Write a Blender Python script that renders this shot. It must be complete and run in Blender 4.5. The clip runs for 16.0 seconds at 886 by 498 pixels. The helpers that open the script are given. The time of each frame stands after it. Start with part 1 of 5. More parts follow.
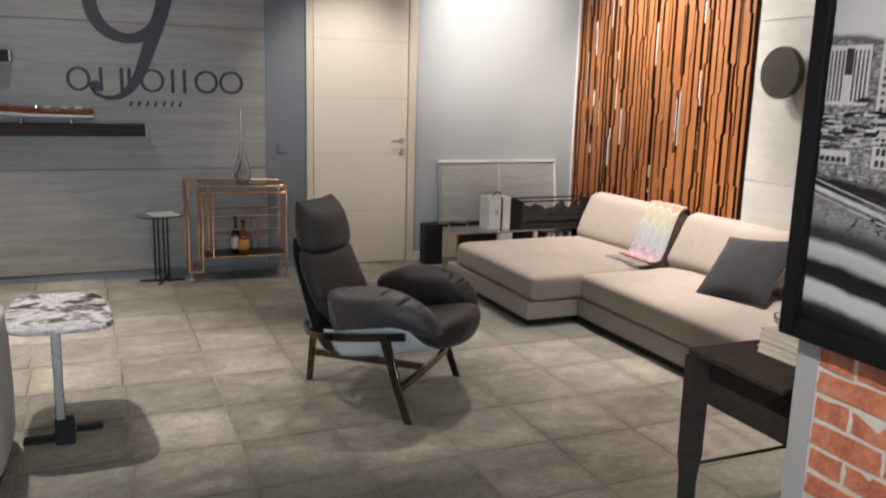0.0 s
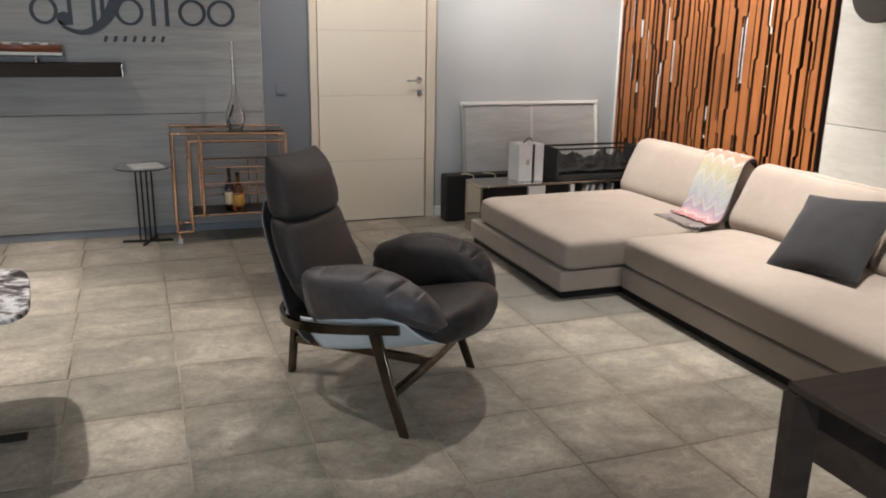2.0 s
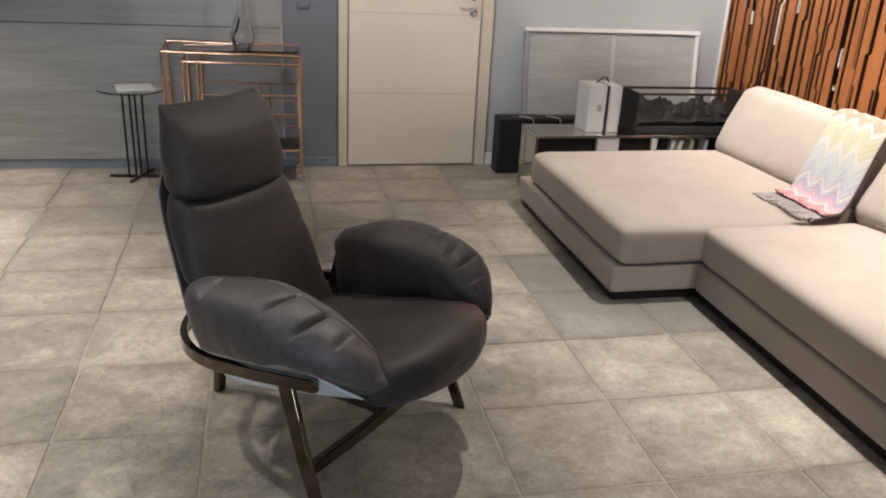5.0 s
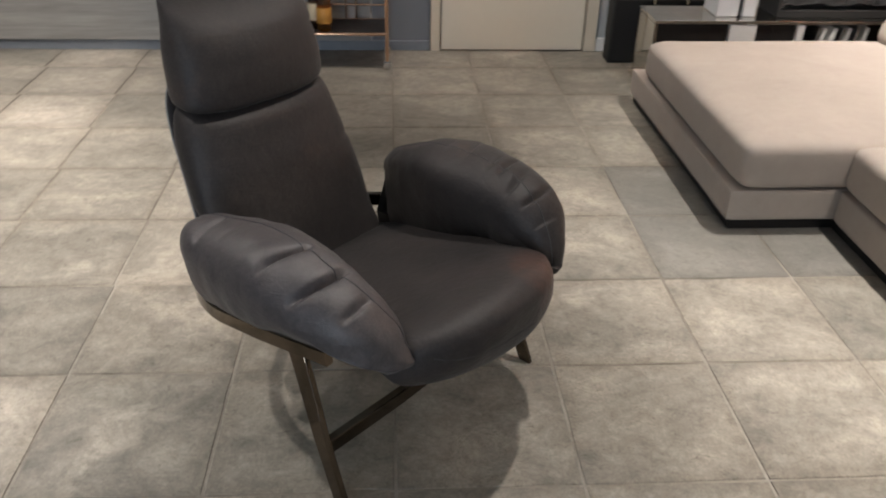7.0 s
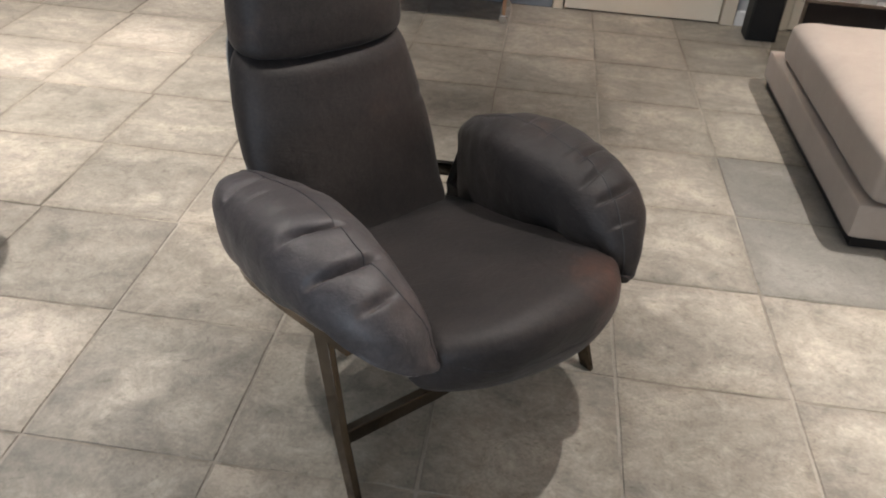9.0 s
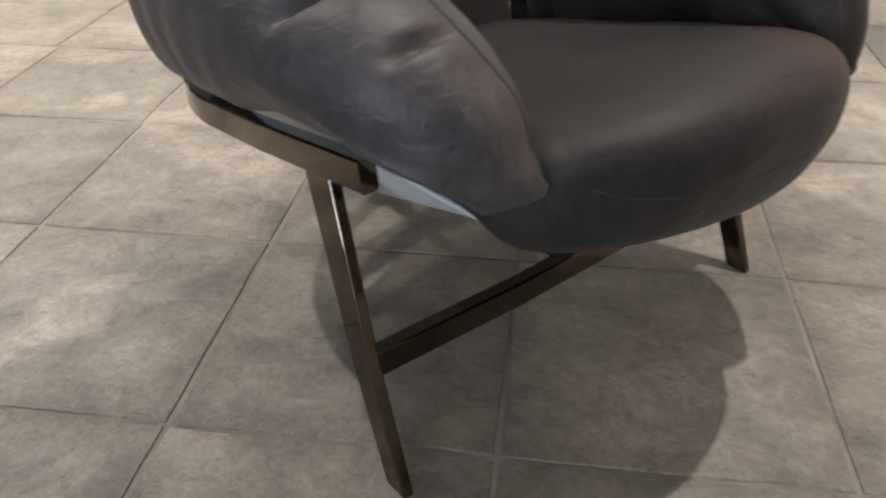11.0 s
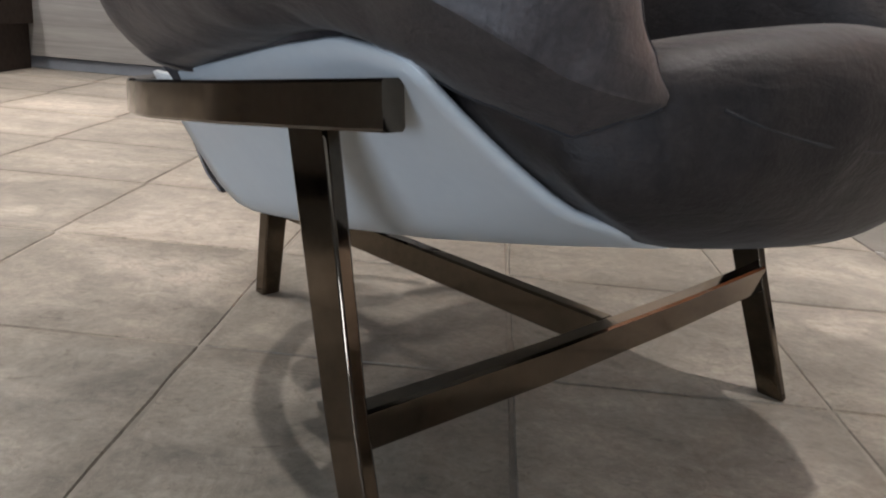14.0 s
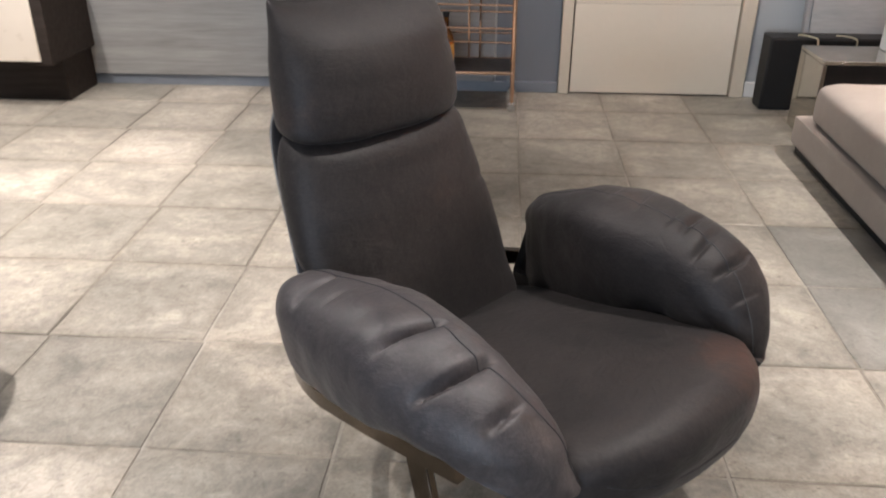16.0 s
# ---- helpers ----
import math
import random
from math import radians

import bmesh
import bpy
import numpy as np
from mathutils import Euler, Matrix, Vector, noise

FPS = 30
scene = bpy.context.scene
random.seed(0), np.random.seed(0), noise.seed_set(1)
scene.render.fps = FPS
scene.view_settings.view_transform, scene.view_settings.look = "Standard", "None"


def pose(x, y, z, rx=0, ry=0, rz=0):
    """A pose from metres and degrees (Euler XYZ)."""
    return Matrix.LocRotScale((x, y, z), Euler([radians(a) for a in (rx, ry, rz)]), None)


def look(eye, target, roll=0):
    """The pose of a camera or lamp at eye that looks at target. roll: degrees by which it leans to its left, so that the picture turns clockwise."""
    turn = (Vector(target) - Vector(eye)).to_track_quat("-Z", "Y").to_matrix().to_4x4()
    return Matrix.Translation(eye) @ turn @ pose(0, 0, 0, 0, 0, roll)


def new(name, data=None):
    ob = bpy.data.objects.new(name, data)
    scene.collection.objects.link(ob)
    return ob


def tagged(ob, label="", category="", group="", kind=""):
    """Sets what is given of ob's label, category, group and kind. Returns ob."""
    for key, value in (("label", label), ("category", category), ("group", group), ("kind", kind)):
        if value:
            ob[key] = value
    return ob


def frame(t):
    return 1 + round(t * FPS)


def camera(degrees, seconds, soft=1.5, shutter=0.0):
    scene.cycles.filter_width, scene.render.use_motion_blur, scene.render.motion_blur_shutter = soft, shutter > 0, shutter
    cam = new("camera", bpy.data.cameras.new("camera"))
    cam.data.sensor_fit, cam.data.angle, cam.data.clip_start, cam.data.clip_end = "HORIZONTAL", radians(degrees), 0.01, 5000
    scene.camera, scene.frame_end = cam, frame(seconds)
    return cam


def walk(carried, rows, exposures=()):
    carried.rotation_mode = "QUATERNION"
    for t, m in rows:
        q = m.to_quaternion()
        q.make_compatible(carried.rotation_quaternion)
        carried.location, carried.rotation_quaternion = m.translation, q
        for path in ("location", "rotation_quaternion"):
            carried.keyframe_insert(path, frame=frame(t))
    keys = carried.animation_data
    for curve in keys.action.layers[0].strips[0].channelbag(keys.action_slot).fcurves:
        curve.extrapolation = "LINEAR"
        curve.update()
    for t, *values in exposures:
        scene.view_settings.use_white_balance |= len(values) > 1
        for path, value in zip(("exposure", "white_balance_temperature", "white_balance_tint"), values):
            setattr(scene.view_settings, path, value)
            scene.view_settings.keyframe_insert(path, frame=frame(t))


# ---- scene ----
cam = camera(57.5, 16.0, 1.9, 0.4)
PATH = [
    (0, (0.049, -0.027, 1.589), (0.813, 1.78, 1.2), 1.6),
    (0.5, (0.173, 0.136, 1.571), (0.875, 1.942, 1.077), 1.3),
    (1, (0.303, 0.288, 1.572), (0.984, 2.107, 1.093), 2.5),
    (1.5, (0.416, 0.487, 1.55), (1.094, 2.297, 1.037), 2.4),
    (2, (0.501, 0.713, 1.521), (1.164, 2.524, 0.992), 1.0),
    (2.5, (0.664, 0.896, 1.491), (1.283, 2.706, 0.908), 0.6),
    (3, (0.798, 1.033, 1.501), (1.362, 2.842, 0.864), 2.5),
    (3.2, (0.858, 1.089, 1.482), (1.382, 2.903, 0.824), 1.8),
    (5.3, (1.234, 1.729, 1.496), (1.609, 3.537, 0.728), 3.2),
    (5.5, (1.238, 1.773, 1.504), (1.547, 3.571, 0.685), 2.3),
    (6, (1.287, 1.881, 1.487), (1.479, 3.653, 0.578), 0.4),
    (6.5, (1.356, 2.005, 1.476), (1.636, 3.73, 0.504), 0.4),
    (7, (1.455, 2.102, 1.456), (1.572, 3.82, 0.439), 1.4),
    (7.5, (1.552, 2.162, 1.453), (1.532, 3.857, 0.39), 5.1),
    (8, (1.561, 2.167, 1.494), (1.453, 3.855, 0.426), 6.4),
    (8.2, (1.58, 2.173, 1.483), (1.452, 3.849, 0.4), 7.6),
    (10.3, (1.567, 2.635, 1.067), (1.359, 4.231, -0.12), -3.5),
    (10.5, (1.562, 2.663, 0.962), (1.348, 4.249, -0.237), -3.0),
    (11, (1.488, 2.735, 0.814), (1.247, 4.37, -0.311), -0.6),
    (11.5, (1.445, 2.805, 0.685), (1.117, 4.451, -0.402), 2.0),
    (12, (1.431, 2.85, 0.596), (1.153, 4.533, -0.449), 4.2),
    (12.5, (1.421, 2.855, 0.541), (1.138, 4.618, -0.359), 4.5),
    (13, (1.409, 2.863, 0.507), (1.201, 4.673, -0.318), 4.2),
    (13.5, (1.391, 2.869, 0.492), (1.319, 4.754, -0.171), 4.1),
    (14, (1.383, 2.849, 0.507), (1.302, 4.757, -0.085), 4.8),
    (14.5, (1.407, 2.786, 0.667), (1.315, 4.677, 0.02), 3.3),
    (15, (1.387, 2.688, 0.874), (1.29, 4.559, 0.175), 1.5),
    (15.5, (1.353, 2.591, 1.101), (1.25, 4.439, 0.343), -0.4),
    (16, (1.358, 2.483, 1.281), (1.23, 4.258, 0.368), 0.1),
]
walk(cam, [(t, look(eye, target, roll)) for t, eye, target, roll in PATH],
     [(0, -0.05, 6480, 11.5), (3, 0.02, 6480, 11.5), (5.5, 0.24, 6450, 11.5), (7, 0.28, 6450, 12), (8, 0.40, 6420, 12.5), (10.5, 0.52, 6400, 13.5), (11.2, 0.44, 6400, 14), (12.0, 0.40, 6440, 14),
      (14.0, 0.40, 6340, 15), (14.5, 0.56, 6340, 15.5), (15.0, 0.74, 6330, 15), (15.5, 0.76, 6330, 15), (16.0, 0.70, 6320, 15)])


# ---- world and lights ----
world = bpy.data.worlds.new("world")
scene.world = world
world.use_nodes = True
world.node_tree.nodes["Background"].inputs[0].default_value = (0.9, 0.93, 1.0, 1)
world.node_tree.nodes["Background"].inputs[1].default_value = 0.03


def spot(name, eye, target, power, degrees=70, blend=0.6, colour=(1, 0.86, 0.7), radius=0.035):
    lamp = bpy.data.lights.new(name, "SPOT")
    lamp.energy, lamp.spot_size, lamp.spot_blend, lamp.color, lamp.shadow_soft_size = power, radians(degrees), blend, colour, radius
    ob = new(name, lamp)
    ob.matrix_world = look(eye, target)
    return ob


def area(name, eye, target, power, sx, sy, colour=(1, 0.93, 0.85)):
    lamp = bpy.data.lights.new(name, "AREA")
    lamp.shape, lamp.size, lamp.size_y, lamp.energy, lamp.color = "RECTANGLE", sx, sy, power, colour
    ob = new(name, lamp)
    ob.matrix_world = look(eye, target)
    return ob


WARM = (1, 0.935, 0.86)
spot("spot_table", (-0.66, 4.78, 2.9), (-0.36, 4.55, 0), 300, 65, 0.7, WARM)
spot("spot_chair", (-0.10, 3.87, 2.9), (1.10, 3.98, 0), 112, 46, 0.7, WARM, 0.025)
spot("spot_back", (-0.5, 5.9, 2.9), (-0.45, 5.65, 0), 225, 67, 0.8, WARM)
spot("spot_left", (-1.15, 5.0, 2.9), (-1.5, 5.7, 0), 215, 80, 0.8, WARM, 0.06)
spot("spot_aisle", (2.17, 4.02, 2.9), (1.66, 4.10, 0), 138, 52, 0.6, WARM, 0.025)
spot("spot_door", (1.9, 5.9, 2.9), (2.1, 6.95, 0.7), 112, 80, 0.8, WARM)
spot("spot_sofa", (3.35, 4.75, 2.9), (3.48, 4.85, 0.2), 320, 68, 0.6, WARM)
spot("spot_sofa_near", (3.3, 2.9, 2.9), (3.6, 3.2, 0.3), 330, 68, 0.8, WARM)
spot("spot_wall", (3.0, 5.35, 2.9), (3.5, 6.95, 2.1), 300, 66, 1.0, WARM)
spot("spot_slats", (3.2, 5.75, 2.9), (4.4, 5.7, 1.6), 290, 95, 0.8, WARM)
spot("spot_slab", (3.0, 5.15, 2.9), (4.4, 4.1, 1.4), 145, 75, 0.8, WARM)
spot("spot_logo", (-0.3, 5.4, 2.9), (-0.3, 6.95, 0.5), 34, 110, 0.9, WARM)
spot("spot_picture", (0.3, 1.3, 2.9), (1.8, 1.25, 0.5), 262, 60, 0.8, WARM)
# Unseen cool fill added behind the camera to light the chair's side.
area("south_fill", (-0.3, -3.2, 1.1), (0.9, 3.6, 0.6), 148, 2.6, 1.3, (0.74, 0.87, 1.0))
spot("spot_entry", (0.3, 1.5, 2.9), (0.0, 2.1, 0), 24, 76, 0.8, WARM)
spot("spot_front", (1.9, 2.2, 2.9), (1.6, 3.62, 0.4), 14, 36, 0.9, WARM)
# Unseen soft fill under the ceiling, added to lift the dark areas.
area("ceiling_fill", (1.2, 4.6, 2.96), (1.2, 4.6, 0), 5, 5.0, 4.0, (0.90, 0.95, 1.0))


# ---- materials ----
class Shader:
    """A principled material with a small set of node helpers."""

    def __init__(self, name, colour, rough=0.5, metal=0.0, spec=0.5):
        self.mat = bpy.data.materials.new(name)
        self.mat.use_nodes = True
        self.tree = self.mat.node_tree
        self.bsdf = self.tree.nodes["Principled BSDF"]
        self.set("Base Color", (*colour, 1))
        self.set("Roughness", rough)
        self.set("Metallic", metal)
        self.set("Specular IOR Level", spec)
        self.coords = None

    def set(self, key, value):
        self.bsdf.inputs[key].default_value = value

    def node(self, kind, **values):
        n = self.tree.nodes.new(kind)
        for k, v in values.items():
            n.inputs[k].default_value = v
        return n

    def link(self, a, b):
        self.tree.links.new(a, b)

    def where(self, scale=(1, 1, 1), kind="Object", shift=False):
        tc = self.node("ShaderNodeTexCoord")
        m = self.node("ShaderNodeMapping")
        m.inputs["Scale"].default_value = scale
        self.link(tc.outputs[kind], m.inputs["Vector"])
        if shift:
            info = self.node("ShaderNodeObjectInfo")
            mul = self.node("ShaderNodeVectorMath")
            mul.operation = "SCALE"
            mul.inputs[0].default_value = (37.1, 23.7, 11.3)
            self.link(info.outputs["Random"], mul.inputs["Scale"])
            self.link(mul.outputs[0], m.inputs["Location"])
        return m.outputs[0]

    def noise(self, vec, scale, detail=4.0, rough=0.55, warp=0.0):
        n = self.node("ShaderNodeTexNoise", Scale=scale, Detail=detail, Roughness=rough, Distortion=warp)
        self.link(vec, n.inputs["Vector"])
        return n.outputs["Fac"]

    def ramp(self, fac, stops):
        r = self.node("ShaderNodeValToRGB")
        el = r.color_ramp.elements
        while len(el) < len(stops):
            el.new(0.5)
        for e, (p, c) in zip(el, stops):
            e.position = p
            e.color = (*c, 1) if len(c) == 3 else c
        self.link(fac, r.inputs["Fac"])
        return r.outputs["Color"]

    def mix(self, a, b, fac, mode="MIX"):
        m = self.node("ShaderNodeMix")
        m.data_type, m.blend_type = "RGBA", mode
        for sock, v in ((m.inputs[6], a), (m.inputs[7], b), (m.inputs[0], fac)):
            if isinstance(v, bpy.types.NodeSocket):
                self.link(v, sock)
            else:
                sock.default_value = v if not isinstance(v, tuple) else (*v, 1)
        return m.outputs[2]

    def math(self, op, a, b):
        m = self.node("ShaderNodeMath")
        m.operation = op
        for k, v in ((0, a), (1, b)):
            if isinstance(v, bpy.types.NodeSocket):
                self.link(v, m.inputs[k])
            else:
                m.inputs[k].default_value = v
        return m.outputs[0]

    def colour(self, sock):
        self.link(sock, self.bsdf.inputs["Base Color"])

    def rough(self, fac, lo, hi):
        m = self.node("ShaderNodeMapRange")
        m.inputs["To Min"].default_value, m.inputs["To Max"].default_value = lo, hi
        self.link(fac, m.inputs["Value"])
        self.link(m.outputs[0], self.bsdf.inputs["Roughness"])

    def bump(self, fac, strength, distance=0.002):
        b = self.node("ShaderNodeBump", Strength=strength, Distance=distance)
        self.link(fac, b.inputs["Height"])
        if self.bsdf.inputs["Normal"].links:
            self.link(self.bsdf.inputs["Normal"].links[0].from_socket, b.inputs["Normal"])
        self.link(b.outputs[0], self.bsdf.inputs["Normal"])


def dual(name, c1, c2, rough, scale, stretch=(1, 1, 1), bump=0.3, fine=6.0, metal=0.0, spread=0.12, spec=0.5, shift=False):
    """A surface that varies between two colours at two scales, with fine relief."""
    s = Shader(name, c1, rough, metal, spec)
    v = s.where(stretch, shift=shift)
    a, b = s.noise(v, scale, 5.0), s.noise(v, scale * fine, 4.0)
    f = s.math("ADD", s.math("MULTIPLY", a, 0.65), s.math("MULTIPLY", b, 0.35))
    s.colour(s.ramp(f, [(0.3, c1), (0.7, c2)]))
    s.rough(b, max(0.02, rough - spread), min(1, rough + spread))
    if bump:
        s.bump(b, bump)
    return s.mat


def tile_material(name, low, high):
    s = Shader(name, low, 0.42)
    v = s.where(shift=True)
    clouds = s.noise(s.where((0.8, 1.2, 1), shift=True), 3.0, 7.0, 0.62, 0.8)
    blots = s.noise(v, 11.0, 9.0, 0.76, 0.7)
    crust = s.noise(v, 34.0, 6.0, 0.72, 0.5)
    speck = s.noise(v, 110.0, 4.0, 0.7)
    f = s.math("ADD", s.math("MULTIPLY", clouds, 0.46), s.math("ADD", s.math("MULTIPLY", blots, 0.36), s.math("MULTIPLY", crust, 0.18)))
    base = s.ramp(f, [(0.38, low), (0.50, tuple(0.55 * a + 0.45 * b for a, b in zip(low, high))), (0.61, high)])
    grain = s.ramp(speck, [(0.34, (0.70, 0.70, 0.70)), (0.64, (1.16, 1.16, 1.16))])
    base = s.mix(base, grain, 0.5, "MULTIPLY")
    # dark pits and smudges of the fired surface
    pits = s.ramp(s.noise(s.where((1, 1.6, 1), shift=True), 24.0, 5.0, 0.65, 1.6), [(0.30, (0.52, 0.50, 0.47)), (0.40, (1, 1, 1))])
    base = s.mix(base, pits, 0.75, "MULTIPLY")
    # fine crags: meandering dark lines where the cast stone broke
    torn = s.noise(s.where((1.0, 1.3, 1), shift=True), 9.0, 8.0, 0.68, 1.4)
    crag = s.ramp(torn, [(0.478, (1, 1, 1)), (0.496, (0.66, 0.64, 0.61)), (0.502, (0.66, 0.64, 0.61)), (0.520, (1, 1, 1))])
    base = s.mix(base, crag, s.ramp(clouds, [(0.42, (0, 0, 0)), (0.62, (0.75, 0.75, 0.75))]), "MULTIPLY")
    # worn, stained rims of the tile
    tc = s.node("ShaderNodeTexCoord")
    sep = s.node("ShaderNodeSeparateXYZ")
    s.link(tc.outputs["Object"], sep.inputs[0])
    ax, ay = s.math("ABSOLUTE", sep.outputs[0], 0), s.math("ABSOLUTE", sep.outputs[1], 0)
    rim = s.math("MAXIMUM", ax, ay)
    rim = s.math("ADD", rim, s.math("MULTIPLY", s.math("SUBTRACT", clouds, 0.5), 0.22))
    rimc = s.ramp(s.math("MULTIPLY", rim, 4.4), [(0.74, (1, 1, 1)), (1.04, (0.62, 0.60, 0.57))])
    base = s.mix(base, rimc, 0.55, "MULTIPLY")
    info = s.node("ShaderNodeObjectInfo")
    tint = s.ramp(info.outputs["Random"], [(0.0, (0.84, 0.84, 0.82)), (1.0, (1.1, 1.08, 1.05))])
    s.colour(s.mix(base, tint, 1.0, "MULTIPLY"))
    s.rough(blots, 0.34, 0.58)
    s.bump(blots, 0.45, 0.005)
    s.bump(crust, 0.35, 0.003)
    s.bump(crag, 0.30, 0.002)
    s.bump(speck, 0.22, 0.0015)
    return s.mat


def grout_material():
    """Joint filler in patches; one run paler, as edge-caught light put into its colour."""
    s = Shader("grout", (0.2, 0.18, 0.15), 0.9)
    tc = s.node("ShaderNodeTexCoord")
    sep = s.node("ShaderNodeSeparateXYZ")
    s.link(tc.outputs["Object"], sep.inputs[0])
    cell = s.math("FRACT", s.math("DIVIDE", s.math("ADD", sep.outputs[0], 8.225), 0.45), 0.0)
    near = s.math("LESS_THAN", s.math("ABSOLUTE", s.math("SUBTRACT", cell, 0.5), 0.0), 0.03)
    patch, fine = s.noise(s.where(), 1.3, 4.0, 0.6), s.noise(s.where(), 45.0, 4.0)
    pale = s.ramp(patch, [(0.42, (0.20, 0.18, 0.15)), (0.60, (0.35, 0.32, 0.275))])
    dark_run = s.ramp(patch, [(0.42, (0.125, 0.11, 0.09)), (0.62, (0.34, 0.305, 0.255))])
    s.colour(s.mix(s.mix(dark_run, pale, near), s.ramp(fine, [(0.3, (0.7, 0.7, 0.7)), (0.7, (1.1, 1.1, 1.1))]), 0.6, "MULTIPLY"))
    s.bump(fine, 0.4, 0.002)
    return s.mat


def slab_material(name, low, high, streaks):
    s = Shader(name, low, 0.42)
    v = s.where(streaks)
    a, b, c = s.noise(v, 2.0, 6.0, 0.6, 0.4), s.noise(v, 9.0, 5.0, 0.65), s.noise(s.where(), 1.2, 3.0)
    f = s.math("ADD", s.math("MULTIPLY", a, 0.5), s.math("ADD", s.math("MULTIPLY", b, 0.3), s.math("MULTIPLY", c, 0.2)))
    s.colour(s.ramp(f, [(0.36, low), (0.64, high)]))
    s.bump(b, 0.25, 0.003)
    s.rough(a, 0.34, 0.5)
    return s.mat


def leather(name, c1, c2, worn, rough=0.42, spec=0.40, brown_at=None):
    """Waxed hide: mottled, scuffed and creased, with a browner patch about an optional point."""
    s = Shader(name, c1, rough, 0, spec)
    v = s.where()
    big, mid, pores = s.noise(v, 4.0, 4.0), s.noise(v, 26.0, 5.0, 0.6, 0.6), s.noise(v, 420.0, 2.0)
    scuff, grain = s.noise(s.where((1, 1.4, 1)), 38.0, 8.0, 0.78, 0.9), s.noise(v, 190.0, 3.0, 0.7)
    base = s.ramp(big, [(0.35, c1), (0.62, c2), (0.76, worn)])
    if brown_at:
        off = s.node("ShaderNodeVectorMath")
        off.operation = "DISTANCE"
        off.inputs[1].default_value = brown_at
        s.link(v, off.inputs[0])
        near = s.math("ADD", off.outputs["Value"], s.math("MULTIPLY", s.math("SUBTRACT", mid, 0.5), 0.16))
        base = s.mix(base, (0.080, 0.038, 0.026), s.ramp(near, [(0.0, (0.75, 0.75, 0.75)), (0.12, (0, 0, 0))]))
    base = s.mix(base, s.ramp(scuff, [(0.34, (0.58, 0.58, 0.60)), (0.68, (1.62, 1.54, 1.46))]), 0.85, "MULTIPLY")
    base = s.mix(base, s.ramp(grain, [(0.32, (0.75, 0.75, 0.75)), (0.68, (1.3, 1.3, 1.3))]), 0.6, "MULTIPLY")
    s.colour(base)
    s.rough(scuff, rough - 0.12, rough + 0.16)
    creases = s.noise(s.where((1.6, 1.0, 3.4)), 15.0, 4.0, 0.55, 2.2)
    s.set("Sheen Weight", 0.05)
    s.set("Sheen Roughness", 0.45)
    s.bump(big, 0.2, 0.012)
    s.bump(creases, 0.20, 0.006)
    s.bump(mid, 0.30, 0.006)
    s.bump(grain, 0.25, 0.0016)
    s.bump(pores, 0.22, 0.0010)
    return s.mat


def fabric(name, c1, c2, weave=700.0):
    s = Shader(name, c1, 0.9, 0, 0.2)
    v = s.where()
    a, b, nap = s.noise(v, 3.0, 4.0), s.noise(v, weave, 2.0), s.noise(v, 17.0, 6.0, 0.7, 0.8)
    f = s.math("ADD", s.math("MULTIPLY", a, 0.35), s.math("ADD", s.math("MULTIPLY", b, 0.35), s.math("MULTIPLY", nap, 0.30)))
    s.colour(s.ramp(f, [(0.32, c1), (0.68, c2)]))
    s.set("Sheen Weight", 0.08)
    s.set("Sheen Roughness", 0.5)
    s.bump(b, 0.35, 0.001)
    s.bump(s.noise(v, 9.0, 3.0), 0.25, 0.01)
    return s.mat


def wood(name, c1, c2, rough, grain=(40, 40, 2.5), bump=0.2):
    s = Shader(name, c1, rough)
    v = s.where(grain, shift=True)
    a, b = s.noise(v, 1.0, 6.0, 0.6, 0.8), s.noise(s.where(shift=True), 3.0, 3.0)
    f = s.math("ADD", s.math("MULTIPLY", a, 0.65), s.math("MULTIPLY", b, 0.35))
    s.colour(s.ramp(f, [(0.33, c1), (0.66, c2)]))
    s.rough(a, rough - 0.06, rough + 0.1)
    s.bump(a, bump, 0.001)
    return s.mat


def marble_material():
    s = Shader("marble", (0.8, 0.8, 0.8), 0.12)
    v = s.where((1.0, 1.4, 1.0))
    a, b = s.noise(v, 3.0, 8.0, 0.62, 1.8), s.noise(v, 13.0, 6.0, 0.7, 1.0)
    f = s.math("ADD", s.math("MULTIPLY", a, 0.75), s.math("MULTIPLY", b, 0.25))
    s.colour(s.ramp(f, [(0.40, (0.03, 0.03, 0.035)), (0.46, (0.22, 0.2, 0.2)), (0.52, (0.78, 0.78, 0.79)), (0.58, (0.4, 0.38, 0.38)), (0.63, (0.85, 0.85, 0.85))]))
    return s.mat


def brick_material():
    s = Shader("brick_clay", (0.4, 0.12, 0.06), 0.85)
    v = s.where(shift=True)
    a, b = s.noise(v, 9.0, 6.0, 0.65), s.noise(v, 55.0, 5.0, 0.7)
    base = s.ramp(a, [(0.3, (0.30, 0.085, 0.042)), (0.5, (0.46, 0.15, 0.078)), (0.64, (0.52, 0.215, 0.125)), (0.74, (0.56, 0.42, 0.33))])
    base = s.mix(base, s.ramp(b, [(0.4, (0.7, 0.7, 0.7)), (0.6, (1.1, 1.1, 1.1))]), 0.6, "MULTIPLY")
    smear = s.ramp(s.noise(s.where((1, 1, 2.2), shift=True), 16.0, 7.0, 0.72, 1.0), [(0.58, (0, 0, 0)), (0.80, (0.55, 0.55, 0.55))])
    s.colour(s.mix(base, (0.58, 0.53, 0.46), smear))
    s.bump(a, 0.5, 0.008)
    s.bump(b, 0.4, 0.003)
    return s.mat


